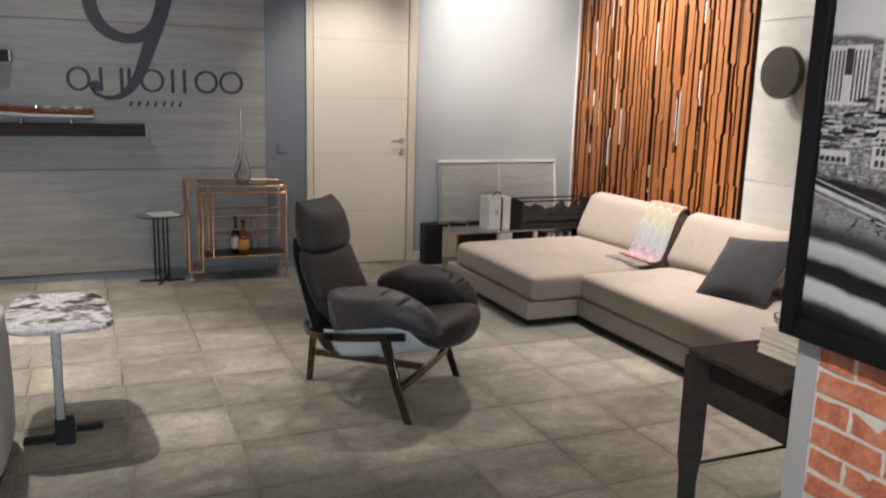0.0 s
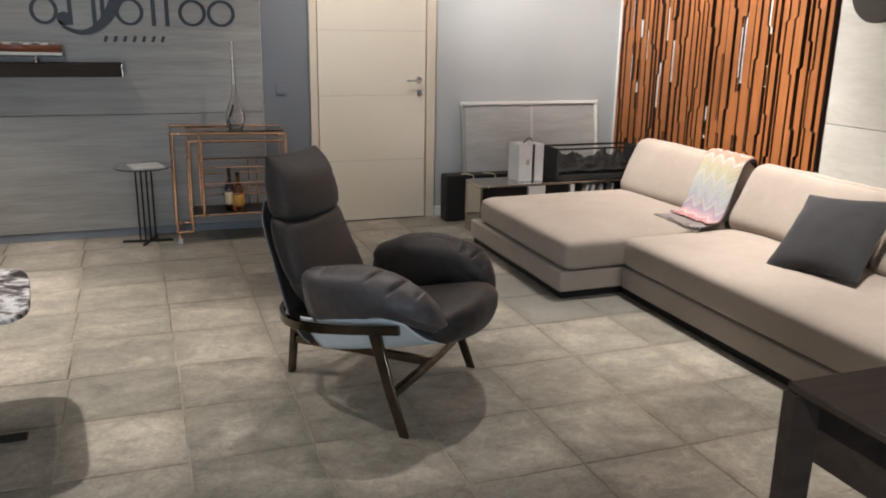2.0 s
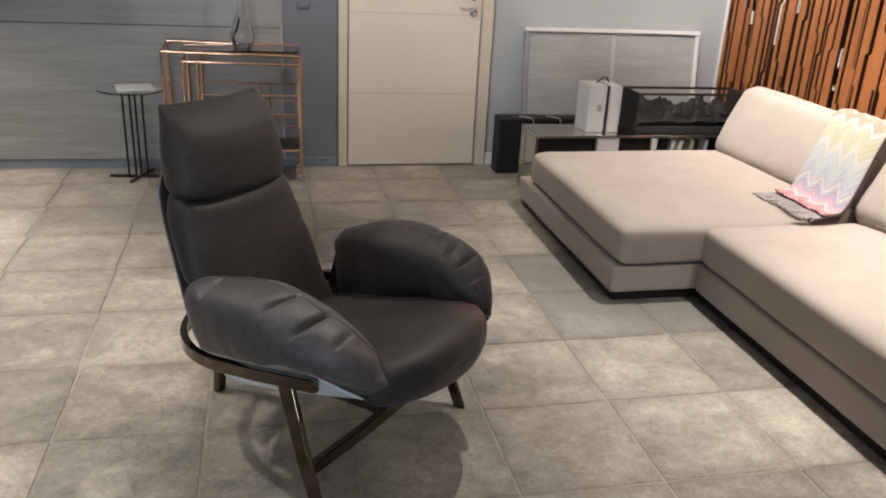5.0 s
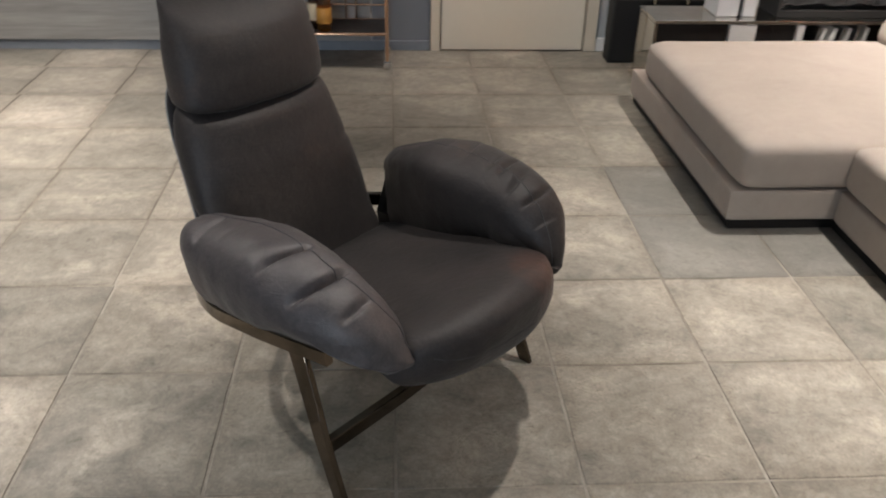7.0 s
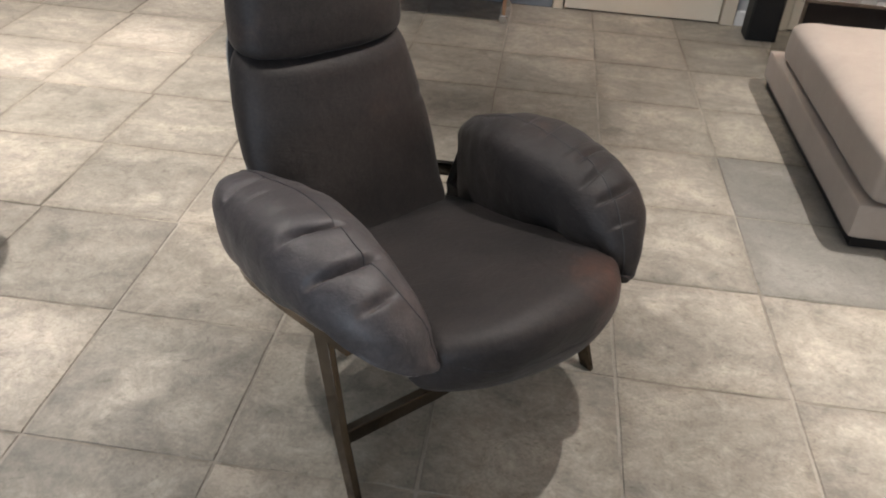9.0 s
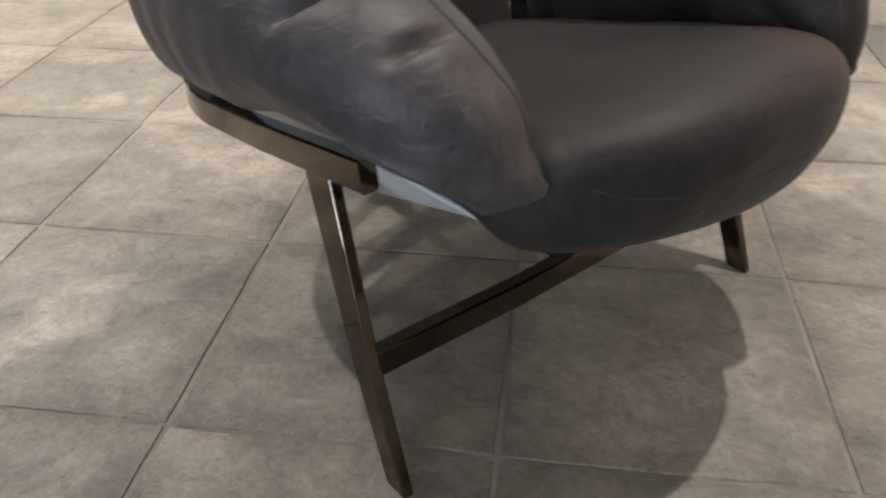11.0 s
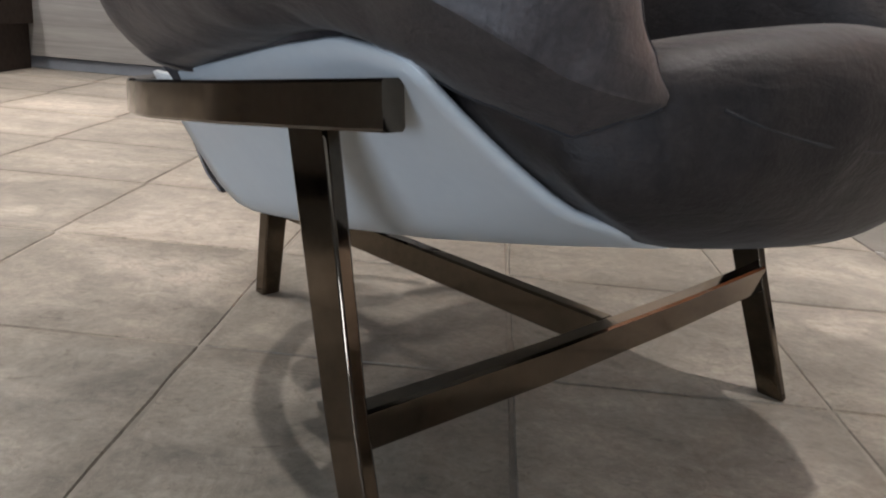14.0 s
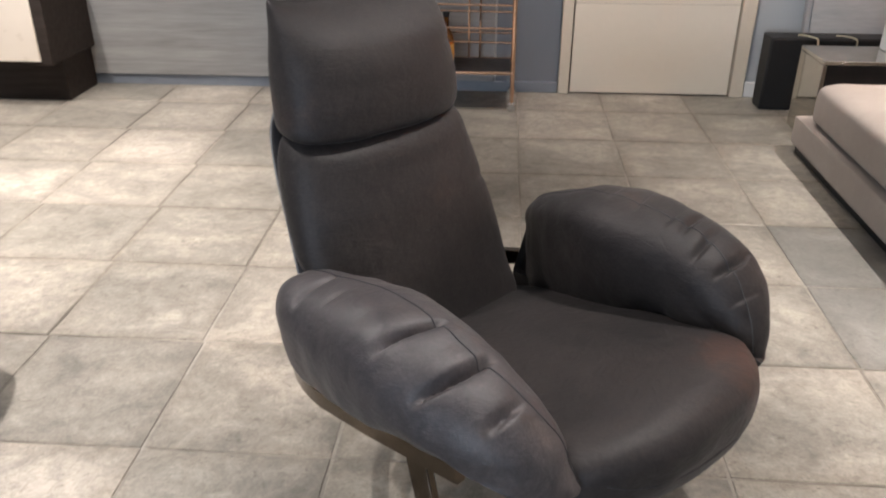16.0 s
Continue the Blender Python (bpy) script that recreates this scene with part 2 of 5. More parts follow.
def chevron_material():
    s = Shader("zigzag_knit", (0.7, 0.6, 0.5), 0.9, 0, 0.2)
    tc = s.node("ShaderNodeTexCoord")
    sep = s.node("ShaderNodeSeparateXYZ")
    s.link(tc.outputs["UV"], sep.inputs[0])
    zig = s.math("PINGPONG", s.math("MULTIPLY", sep.outputs[0], 7.0), 1.0)
    f = s.math("ADD", sep.outputs[1], s.math("MULTIPLY", zig, 0.075))
    bands = s.ramp(f, [(0.06, (0.34, 0.12, 0.13)), (0.17, (0.46, 0.24, 0.26)), (0.27, (0.26, 0.22, 0.30)), (0.38, (0.34, 0.37, 0.39)), (0.48, (0.35, 0.36, 0.27)), (0.54, (0.36, 0.32, 0.20)), (0.60, (0.38, 0.31, 0.24)), (0.67, (0.38, 0.19, 0.13)), (0.95, (0.36, 0.15, 0.11))])
    line = s.math("PINGPONG", s.math("MULTIPLY", f, 13.0), 1.0)
    fine = s.math("PINGPONG", s.math("MULTIPLY", f, 61.0), 1.0)
    stripe = s.ramp(line, [(0.12, (0.0, 0.0, 0.0)), (0.26, (1, 1, 1))])
    bands = s.mix(bands, (0.46, 0.43, 0.40), s.math("MULTIPLY", s.math("GREATER_THAN", fine, 0.62), 0.45))
    base = s.mix((0.42, 0.39, 0.365), bands, stripe)
    s.colour(base)
    s.bump(s.noise(s.where(), 500.0, 2.0), 0.4, 0.001)
    return s.mat


def glass_material(name, colour=(1, 1, 1), rough=0.0, ior=1.45):
    s = Shader(name, colour, rough)
    s.set("Transmission Weight", 1.0)
    s.set("IOR", ior)
    return s.mat


def photo_material():
    """A black-and-white view of a building site: pale sky, a crowded town, a quay and blurred water."""
    s = Shader("photo_print", (0.4, 0.4, 0.4), 0.3, 0, 0.2)
    tc = s.node("ShaderNodeTexCoord")
    sep = s.node("ShaderNodeSeparateXYZ")
    s.link(tc.outputs["Object"], sep.inputs[0])
    soft, mid = s.noise(s.where((1, 3, 6)), 2.2, 6.0, 0.65), s.noise(s.where((1, 1.0, 2.2)), 55.0, 6.0, 0.75)
    z = s.math("ADD", sep.outputs[2], s.math("MULTIPLY", s.math("SUBTRACT", soft, 0.5), 0.03))
    z = s.math("ADD", z, s.math("MULTIPLY", s.math("SUBTRACT", sep.outputs[1], 0.42), -0.10))
    tones = [(0.07, 0.01), (0.10, 0.03), (0.12, 0.5), (0.155, 0.55), (0.168, 0.02), (0.210, 0.012), (0.225, 0.38), (0.258, 0.5), (0.276, 0.03), (0.298, 0.05), (0.335, 0.24), (0.385, 0.2), (0.402, 0.03), (0.43, 0.02), (0.446, 0.22), (0.48, 0.26), (0.70, 0.20), (0.778, 0.22), (0.788, 0.06), (0.80, 0.5), (1.0, 0.62)]
    bands = s.ramp(z, [(p, (0.7 * v, 0.7 * v, 0.71 * v)) for p, v in tones])
    town = s.ramp(mid, [(0.38, (0.04, 0.04, 0.04)), (0.50, (0.6, 0.6, 0.6)), (0.62, (2.0, 2.0, 2.0))])
    inside = s.math("MULTIPLY", s.math("GREATER_THAN", z, 0.44), s.math("LESS_THAN", z, 0.785))
    rubble = s.math("MULTIPLY", s.math("GREATER_THAN", z, 0.33), s.math("LESS_THAN", z, 0.45))
    fac = s.math("ADD", s.math("MULTIPLY", inside, 0.85), s.math("MULTIPLY", rubble, 0.35))
    s.colour(s.mix(bands, town, fac, "MULTIPLY"))
    return s.mat


M = {
    "tile": tile_material("floor_tile_clay", (0.145, 0.134, 0.114), (0.44, 0.402, 0.345)),
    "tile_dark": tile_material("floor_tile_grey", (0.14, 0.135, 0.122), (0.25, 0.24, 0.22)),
    "grout": grout_material(),
    "paint_blue": dual("blue_grey_paint", (0.150, 0.162, 0.185), (0.175, 0.188, 0.212), 0.6, 1.5, bump=0.12, fine=90),
    "paint_pale": dual("pale_grey_paint", (0.40, 0.425, 0.435), (0.445, 0.465, 0.475), 0.6, 1.5, bump=0.12, fine=90),
    "ceiling": dual("ceiling_paint", (0.7, 0.7, 0.69), (0.76, 0.76, 0.75), 0.8, 2.0, bump=0.1, fine=40),
    "slab_grey": slab_material("grey_wood_grain_slab", (0.195, 0.190, 0.182), (0.345, 0.338, 0.322), (0.55, 1, 9)),
    "slab_pale": slab_material("pale_wood_grain_slab", (0.50, 0.49, 0.45), (0.64, 0.63, 0.59), (1, 1.2, 6)),
    "slab_panel": slab_material("loose_grey_panel", (0.34, 0.35, 0.34), (0.50, 0.50, 0.49), (1.0, 1, 7)),
    "seam": dual("seam_filler", (0.06, 0.06, 0.06), (0.1, 0.1, 0.1), 0.8, 8, bump=0.1),
    "skirting": dual("skirting_grey_blue", (0.15, 0.17, 0.20), (0.21, 0.23, 0.26), 0.35, 3.0, bump=0.05),
    "door": dual("cream_lacquer", (0.73, 0.67, 0.565), (0.77, 0.71, 0.605), 0.16, 1.2, bump=0.03, fine=20, spread=0.04),
    "door_frame": dual("cream_frame", (0.62, 0.55, 0.44), (0.68, 0.61, 0.50), 0.35, 2.0, bump=0.05, fine=20),
    "chrome": dual("chrome", (0.6, 0.6, 0.6), (0.75, 0.75, 0.75), 0.15, 9, metal=1.0, bump=0, spread=0.06),
    "steel": dual("brushed_steel", (0.33, 0.315, 0.295), (0.40, 0.385, 0.36), 0.3, 6, metal=1.0, bump=0),
    "mirror": dual("mirror_panel", (0.55, 0.52, 0.47), (0.62, 0.6, 0.55), 0.06, 4, metal=1.0, bump=0, spread=0.03),
    "copper": dual("rose_copper", (0.66, 0.40, 0.26), (0.82, 0.55, 0.38), 0.10, 14, metal=1.0, bump=0, spread=0.08),
    "black": dual("black_lacquer", (0.010, 0.009, 0.009), (0.020, 0.018, 0.017), 0.4, 6, bump=0.05, spec=0.25),
    "black_matt": dual("black_matt", (0.008, 0.008, 0.008), (0.018, 0.018, 0.018), 0.7, 12, bump=0.2),
    "dark_wood": dual("dark_shelf_wood", (0.022, 0.017, 0.014), (0.045, 0.035, 0.030), 0.6, 3, (1, 12, 12), bump=0.15, spec=0.12),
    "slat": wood("terracotta_wood", (0.25, 0.085, 0.026), (0.43, 0.160, 0.050), 0.42, (30, 30, 1.4)),
    # Near-black wood for slat sides and backing, so the gaps read dark.
    "slat_side": wood("dark_gap_wood", (0.022, 0.009, 0.006), (0.05, 0.019, 0.010), 0.6, (30, 30, 1.4)),
    "white": dual("white_paint", (0.74, 0.74, 0.72), (0.8, 0.8, 0.78), 0.4, 5, bump=0.05),
    "sofa": fabric("beige_sofa_cloth", (0.315, 0.268, 0.230), (0.41, 0.353, 0.308)),
    "pillow": fabric("charcoal_cloth", (0.024, 0.024, 0.026), (0.042, 0.042, 0.045), 500),
    # One hide in lit and shaded colour copies: near arm lit, the rest shaded.
    "leather": leather("leather_lit_grey", (0.033, 0.0295, 0.032), (0.047, 0.042, 0.044), (0.066, 0.051, 0.048), 0.50, 0.60),
    "leather_in": leather("leather_shade_brown", (0.0145, 0.0130, 0.0130), (0.0235, 0.0202, 0.0197), (0.040, 0.026, 0.021), 0.54, 0.30),
    "leather_seat": leather("leather_shade_spot", (0.0145, 0.0130, 0.0130), (0.0235, 0.0202, 0.0197), (0.040, 0.026, 0.021), 0.54, 0.30, (0.90, 0.150, 0.462)),
    "thread": dual("seam_thread", (0.020, 0.020, 0.023), (0.036, 0.036, 0.040), 0.6, 60, bump=0.1),
    "shell": dual("pale_blue_hide", (0.56, 0.61, 0.64), (0.64, 0.69, 0.71), 0.42, 7, bump=0.15, fine=12),
    "piping": dual("grey_piping", (0.20, 0.21, 0.22), (0.28, 0.29, 0.30), 0.5, 20, bump=0.05),
    "frame_metal": dual("black_bronze_polished", (0.085, 0.070, 0.053), (0.15, 0.122, 0.094), 0.09, 7, metal=1.0, bump=0.02, fine=14, spread=0.05),
    "marble": marble_material(),
    "brick": brick_material(),
    "mortar": dual("mortar", (0.42, 0.385, 0.34), (0.62, 0.58, 0.52), 0.9, 14, bump=0.6),
    "strip_grey": dual("grey_corner_paint", (0.30, 0.30, 0.30), (0.35, 0.35, 0.345), 0.55, 3, bump=0.08, fine=30),
    "logo": dual("sign_blue_black", (0.018, 0.022, 0.032), (0.03, 0.035, 0.046), 0.5, 8, bump=0.05),
    "frame_black": dual("picture_frame_black", (0.005, 0.005, 0.006), (0.010, 0.010, 0.011), 0.55, 6, bump=0.05, spec=0.10),
    "photo": photo_material(),
    "paper": dual("book_paper", (0.62, 0.57, 0.47), (0.74, 0.69, 0.58), 0.8, 20, (1, 1, 40), bump=0.3),
    "cover": dual("book_cover", (0.5, 0.46, 0.38), (0.6, 0.55, 0.46), 0.5, 6, bump=0.1),
    "glass": glass_material("clear_glass"),
    "glass_thick": glass_material("thick_clear_glass", (0.97, 0.98, 1.0), 0.03, 1.5),
    "panel_rail": dual("grey_rail", (0.52, 0.52, 0.51), (0.58, 0.58, 0.57), 0.5, 6, bump=0.05),
    "photo_pale": dual("photo_grey_print", (0.26, 0.26, 0.265), (0.38, 0.38, 0.385), 0.3, 30, bump=0),
    "photo_dark": dual("photo_black_print", (0.012, 0.012, 0.012), (0.03, 0.03, 0.03), 0.3, 30, bump=0),
    "groove": dual("groove_lacquer", (0.55, 0.50, 0.42), (0.6, 0.55, 0.46), 0.12, 9, bump=0, spread=0.03),
    "glass_smoke": glass_material("smoked_glass", (0.5, 0.5, 0.52), 0.02),
    "bottle_dark": glass_material("dark_bottle_glass", (0.12, 0.05, 0.02), 0.02),
    "bottle_amber": glass_material("amber_spirit", (0.5, 0.19, 0.035), 0.02),
    "label": dual("bottle_label", (0.6, 0.5, 0.34), (0.68, 0.58, 0.4), 0.6, 20, bump=0.05),
    "label_gold": dual("gold_label", (0.42, 0.19, 0.03), (0.5, 0.25, 0.05), 0.5, 20, bump=0.05),
    "hull": wood("mahogany", (0.13, 0.035, 0.015), (0.24, 0.075, 0.03), 0.25, (3, 40, 40)),
    "hull_white": dual("white_hull", (0.7, 0.68, 0.64), (0.76, 0.74, 0.7), 0.3, 5, bump=0.02),
    "lamp_dark": dual("bronze_disc", (0.045, 0.038, 0.034), (0.06, 0.052, 0.046), 0.5, 5, bump=0.06),
    "cream": dual("cream_panel", (0.68, 0.6, 0.5), (0.72, 0.645, 0.545), 0.3, 2, bump=0.03),
    "pouf_cloth": fabric("pale_grey_cloth", (0.42, 0.42, 0.41), (0.54, 0.54, 0.53)),
    "knit": chevron_material(),
    "knit_edge": fabric("dark_knit_edge", (0.05, 0.032, 0.030), (0.10, 0.065, 0.06), 300),
    "fringe": fabric("grey_fringe", (0.16, 0.14, 0.14), (0.36, 0.32, 0.31), 300),
    "cable": dual("ivory_cable", (0.6, 0.55, 0.38), (0.66, 0.6, 0.42), 0.5, 20, bump=0.0),
    # White lacquer of the device, greyed by the shade on its front.
    "white_grey": dual("shaded_white_lacquer", (0.50, 0.51, 0.52), (0.60, 0.61, 0.62), 0.3, 9, bump=0.03, fine=30),
    "charred": dual("charred_stone", (0.012, 0.0115, 0.0115), (0.030, 0.028, 0.027), 0.75, 40, bump=0.6),
    "grille": dual("speaker_cloth", (0.006, 0.006, 0.006), (0.014, 0.014, 0.014), 0.9, 120, bump=0.5),
    "wall_dim": dual("hall_paint", (0.45, 0.45, 0.45), (0.5, 0.5, 0.495), 0.7, 1.2, bump=0.1, fine=60),
}


# ---- building helpers ----
def mesh_of(name, bm, materials, smooth=True):
    me = bpy.data.meshes.new(name)
    bmesh.ops.recalc_face_normals(bm, faces=bm.faces)
    bm.to_mesh(me)
    bm.free()
    for m in materials if isinstance(materials, (list, tuple)) else [materials]:
        me.materials.append(M[m])
    if smooth:
        me.polygons.foreach_set("use_smooth", [True] * len(me.polygons))
        me.set_sharp_from_angle(angle=radians(38))
    return me


def part(name, bm, material, parent=None, label="", smooth=True):
    ob = new(name, mesh_of(name, bm, material, smooth))
    if parent is not None:
        ob.parent = parent
    if label:
        ob["label"] = label
    return ob


def thing(name, m, label, category, group="", kind=""):
    ob = new(name)
    ob.matrix_world = m
    ob.empty_display_size = 0.1
    return tagged(ob, label, category, group, kind)


def box(x0, x1, y0, y1, z0, z1, bevel=0.003, seg=1, bm=None):
    out = bm or bmesh.new()
    b = bmesh.new()
    bmesh.ops.create_cube(b, size=1)
    for v in b.verts:
        v.co = Vector(((x0 + x1) / 2 + v.co.x * (x1 - x0), (y0 + y1) / 2 + v.co.y * (y1 - y0), (z0 + z1) / 2 + v.co.z * (z1 - z0)))
    if bevel:
        bmesh.ops.bevel(b, geom=b.edges[:], offset=bevel, segments=seg, affect="EDGES", profile=0.5)
    if bm is None:
        out.free()
        return b
    me = bpy.data.meshes.new("tmp")
    b.to_mesh(me)
    b.free()
    out.from_mesh(me)
    bpy.data.meshes.remove(me)
    return out


def loft(rings, bm=None, closed=False, cap=True):
    """Skins a row of rings, each a list of equally many points."""
    bm = bm or bmesh.new()
    rows = [[bm.verts.new(p) for p in r] for r in rings]
    n = len(rows[0])
    pairs = list(zip(rows, rows[1:])) + ([(rows[-1], rows[0])] if closed else [])
    for a, b in pairs:
        for i in range(n):
            bm.faces.new((a[i], a[(i + 1) % n], b[(i + 1) % n], b[i]))
    if cap and not closed:
        bm.faces.new(rows[0])
        bm.faces.new(rows[-1])
    return bm


def smooth_path(points, steps):
    """A Catmull-Rom curve through tuples of any length."""
    pts = [np.array(p, float) for p in points]
    pts = [2 * pts[0] - pts[1]] + pts + [2 * pts[-1] - pts[-2]]
    out = []
    for k in range(1, len(pts) - 2):
        p0, p1, p2, p3 = pts[k - 1:k + 3]
        for i in range(steps):
            t = i / steps
            out.append(0.5 * (2 * p1 + (p2 - p0) * t + (2 * p0 - 5 * p1 + 4 * p2 - p3) * t * t + (3 * p1 - p0 - 3 * p2 + p3) * t ** 3))
    return out + [pts[-2]]


def tube(points, radius, sides=8, bm=None, flat=None, up=(0, 0, 1)):
    """A round bar along points, or with flat = (half width, half height) a rectangular one."""
    pts = [Vector(p) for p in points]
    rings = []
    for i, p in enumerate(pts):
        d = (pts[min(i + 1, len(pts) - 1)] - pts[max(i - 1, 0)]).normalized()
        ref = Vector(up) if abs(d.dot(Vector(up))) < 0.95 else Vector((1, 0, 0))
        a = d.cross(ref).normalized()
        b = a.cross(d).normalized()
        if flat:
            w, h = flat
            c = min(w, h) * 0.25
            prof = [(w - c, h), (w, h - c), (w, -h + c), (w - c, -h), (-w + c, -h), (-w, -h + c), (-w, h - c), (-w + c, h)]
            rings.append([p + a * x + b * y for x, y in prof])
        else:
            rings.append([p + (a * math.cos(q) + b * math.sin(q)) * radius for q in np.arange(sides) * 2 * math.pi / sides])
    return loft(rings, bm)


def lathe(profile, sides=24, bm=None, centre=(0, 0)):
    bm = bm or bmesh.new()
    rings = [[(centre[0] + max(r, 0.0004) * math.cos(q), centre[1] + max(r, 0.0004) * math.sin(q), z) for q in np.arange(sides) * 2 * math.pi / sides] for r, z in profile]
    return loft(rings, bm)


def cushion(sx, sy, sz, r, n=14, crown=0.0, wrinkle=0.004, seed=0.0, side=0.0):
    """A stuffed block, size sx, sy, sz about its middle, with round edges and a crowned top."""
    bm = bmesh.new()
    bmesh.ops.create_cube(bm, size=2)
    bmesh.ops.subdivide_edges(bm, edges=bm.edges[:], cuts=n, use_grid_fill=True)
    h = Vector((sx / 2, sy / 2, sz / 2))
    r = min(r, *(0.98 * c for c in h))
    for v in bm.verts:
        u = v.co.copy()
        w = Vector([math.copysign(abs(math.sin(c * math.pi / 2)) ** 0.75, c) for c in u])
        p = Vector((w.x * h.x, w.y * h.y, w.z * h.z))
        inner = Vector([max(-h[k] + r, min(h[k] - r, p[k])) for k in range(3)])
        off = p - inner
        if off.length > 1e-6:
            p = inner + off.normalized() * min(off.length, r)
        p.z += crown * (1 - u.x ** 2) * (1 - u.y ** 2) * (1 if u.z > 0 else -0.3)
        p.x += side * (1 - u.z ** 2) * (1 - u.y ** 2) * u.x
        p.y += side * (1 - u.z ** 2) * (1 - u.x ** 2) * u.y
        q = p * 6 + Vector((seed, seed * 1.7, 0))
        p += Vector((noise.noise(q), noise.noise(q + Vector((7, 0, 0))), noise.noise(q + Vector((0, 9, 0))))) * wrinkle
        v.co = p
    return bm


def bolster(sx, sy, sz, seed=0.0, round_side=0.55, round_corner=0.16, wrinkle=0.006):
    """A soft stuffed slab with bulging sides and a gently crowned top, about its middle."""
    def bend(c, e):
        return math.copysign(abs(c) ** e, c)

    rings = []
    for eta in np.linspace(-1, 1, 33):
        e = round_side if eta > 0 else 0.28
        ce, se = bend(math.cos(eta * math.pi / 2), e), bend(math.sin(eta * math.pi / 2), e)
        ring = []
        for w in np.arange(112) * 2 * math.pi / 112:
            p = Vector((sx / 2 * max(ce, 0.004) * bend(math.cos(w), round_corner), sy / 2 * max(ce, 0.004) * bend(math.sin(w), round_corner), sz / 2 * se))
            q = p * 5 + Vector((seed, seed * 1.7, 0))
            p += Vector((noise.noise(q), noise.noise(q + Vector((7, 0, 0))), 0.8 * noise.noise(q + Vector((0, 9, 0))))) * wrinkle
            p.z += 0.0025 * noise.noise(p * 17)
            if eta > 0:
                p.z += 0.022 * max(0.0, 1 - (2 * p.x / sx) ** 2) * max(0.0, 1 - (2 * p.y / sy) ** 2) ** 0.6 - 0.008
            ring.append(p)
        rings.append(ring)
    return loft(rings)


def shift(bm, m):
    bmesh.ops.transform(bm, matrix=m, verts=bm.verts)
    return bm


# ---- the room ----
X0, X1, Y0, Y1, TOP = -4.4, 4.4, -3.4, 6.945, 3.0
tagged(part("wall_north", box(X0, 1.33, Y1, Y1 + 0.2, 0, TOP, 0), "wall_dim"), "grey plastered wall behind the stone slabs", "wall", kind="structure")
tagged(part("wall_north_blue", box(1.33, 1.685, Y1 - 0.004, Y1 + 0.2, 0, TOP, 0), "paint_blue"), "blue-grey painted wall beside the door", "wall", kind="structure")
tagged(part("wall_north_over_door", box(1.685, 2.68, Y1, Y1 + 0.2, 2.64, TOP, 0), "paint_blue"), "painted wall over the door", "wall", kind="structure")
tagged(part("wall_north_pale", box(2.68, X1, Y1, Y1 + 0.2, 0, TOP, 0), "paint_pale"), "pale grey painted wall beside the door", "wall", kind="structure")
tagged(part("wall_east", box(X1, X1 + 0.2, Y0, Y1 + 0.2, 0, TOP, 0), "wall_dim"), "grey plastered wall behind slats and slabs", "wall", kind="structure")
tagged(part("wall_west", box(X0 - 0.2, X0, Y0, Y1 + 0.2, 0, TOP, 0), "wall_dim"), "plain grey wall", "wall", kind="structure")
tagged(part("wall_south", box(X0 - 0.2, X1 + 0.2, Y0 - 0.2, Y0, 0, TOP, 0), "wall_dim"), "plain grey wall", "wall", kind="structure")
tagged(part("ceiling", box(X0 - 0.2, X1 + 0.2, Y0 - 0.2, Y1 + 0.2, TOP, TOP + 0.15, 0), "ceiling"), "plain white ceiling", "ceiling", kind="structure")

# door with its frame
door = thing("door_1", pose(0, 0, 0), "cream lacquered flush door with grooves, closed", "door", kind="structure")
part("door_leaf", box(1.741, 2.600, Y1 - 0.02, Y1 + 0.02, 0.008, 2.57, 0.002), "door", door)
for z in (0.49, 1.0, 1.49, 1.985):
    part("groove", tube([(1.744, Y1 - 0.0195, z), (2.597, Y1 - 0.0195, z)], 0.0026, 8), "groove", door)
for x0, x1 in ((1.675, 1.734), (2.607, 2.682)):
    part("door_jamb", box(x0, x1, Y1 - 0.035, Y1 + 0.1, 0, 2.64, 0.004), "door_frame", door)
part("door_head", box(1.734, 2.607, Y1 - 0.035, Y1 + 0.1, 2.58, 2.64, 0.004), "door_frame", door)
part("reveal", box(1.734, 2.607, Y1 + 0.03, Y1 + 0.05, 0, 2.58, 0), "black", door)
HX = 2.545
handle = part("door_handle", shift(lathe([(0, 0), (0.024, 0), (0.026, 0.006), (0.012, 0.009), (0.011, 0.045), (0, 0.046)], 20), pose(HX, Y1 - 0.02, 1.115, 90)), "chrome", door, "chrome lever handle")
part("lever", tube([(HX, Y1 - 0.06, 1.115), (HX - 0.035, Y1 - 0.066, 1.115), (HX - 0.11, Y1 - 0.064, 1.113)], 0.008), "chrome", handle)
part("keyhole_rose", shift(lathe([(0, 0), (0.024, 0), (0.026, 0.006), (0.016, 0.010), (0.014, 0.03), (0, 0.032)], 20), pose(HX + 0.002, Y1 - 0.02, 1.015, 90)), "chrome", door)

# grey stone slabs of the sign wall
slabs = thing("slab_cladding", pose(0, 0, 0), "large grey wood-grain stone slabs on the sign wall", "wall cladding", kind="structure")
for z0, z1 in ((0.062, 0.886), (0.890, 2.022), (2.026, 2.98)):
    for x0, x1 in ((X0 + 0.01, -1.305), (-1.301, 1.32)):
        part("slab", box(x0, x1, Y1 - 0.036, Y1, z0, z1, 0.0015), "slab_grey", slabs)
tagged(part("baseboard", box(X0, 1.672, Y1 - 0.022, Y1 + 0.002, 0, 0.058, 0.003), "skirting"), "low blue-grey skirting along the wall", "skirting", kind="structure")
tagged(part("baseboard_pale", box(2.685, X1, Y1 - 0.022, Y1 + 0.002, 0, 0.08, 0.003), "white"), "low white skirting along the wall", "skirting", kind="structure")
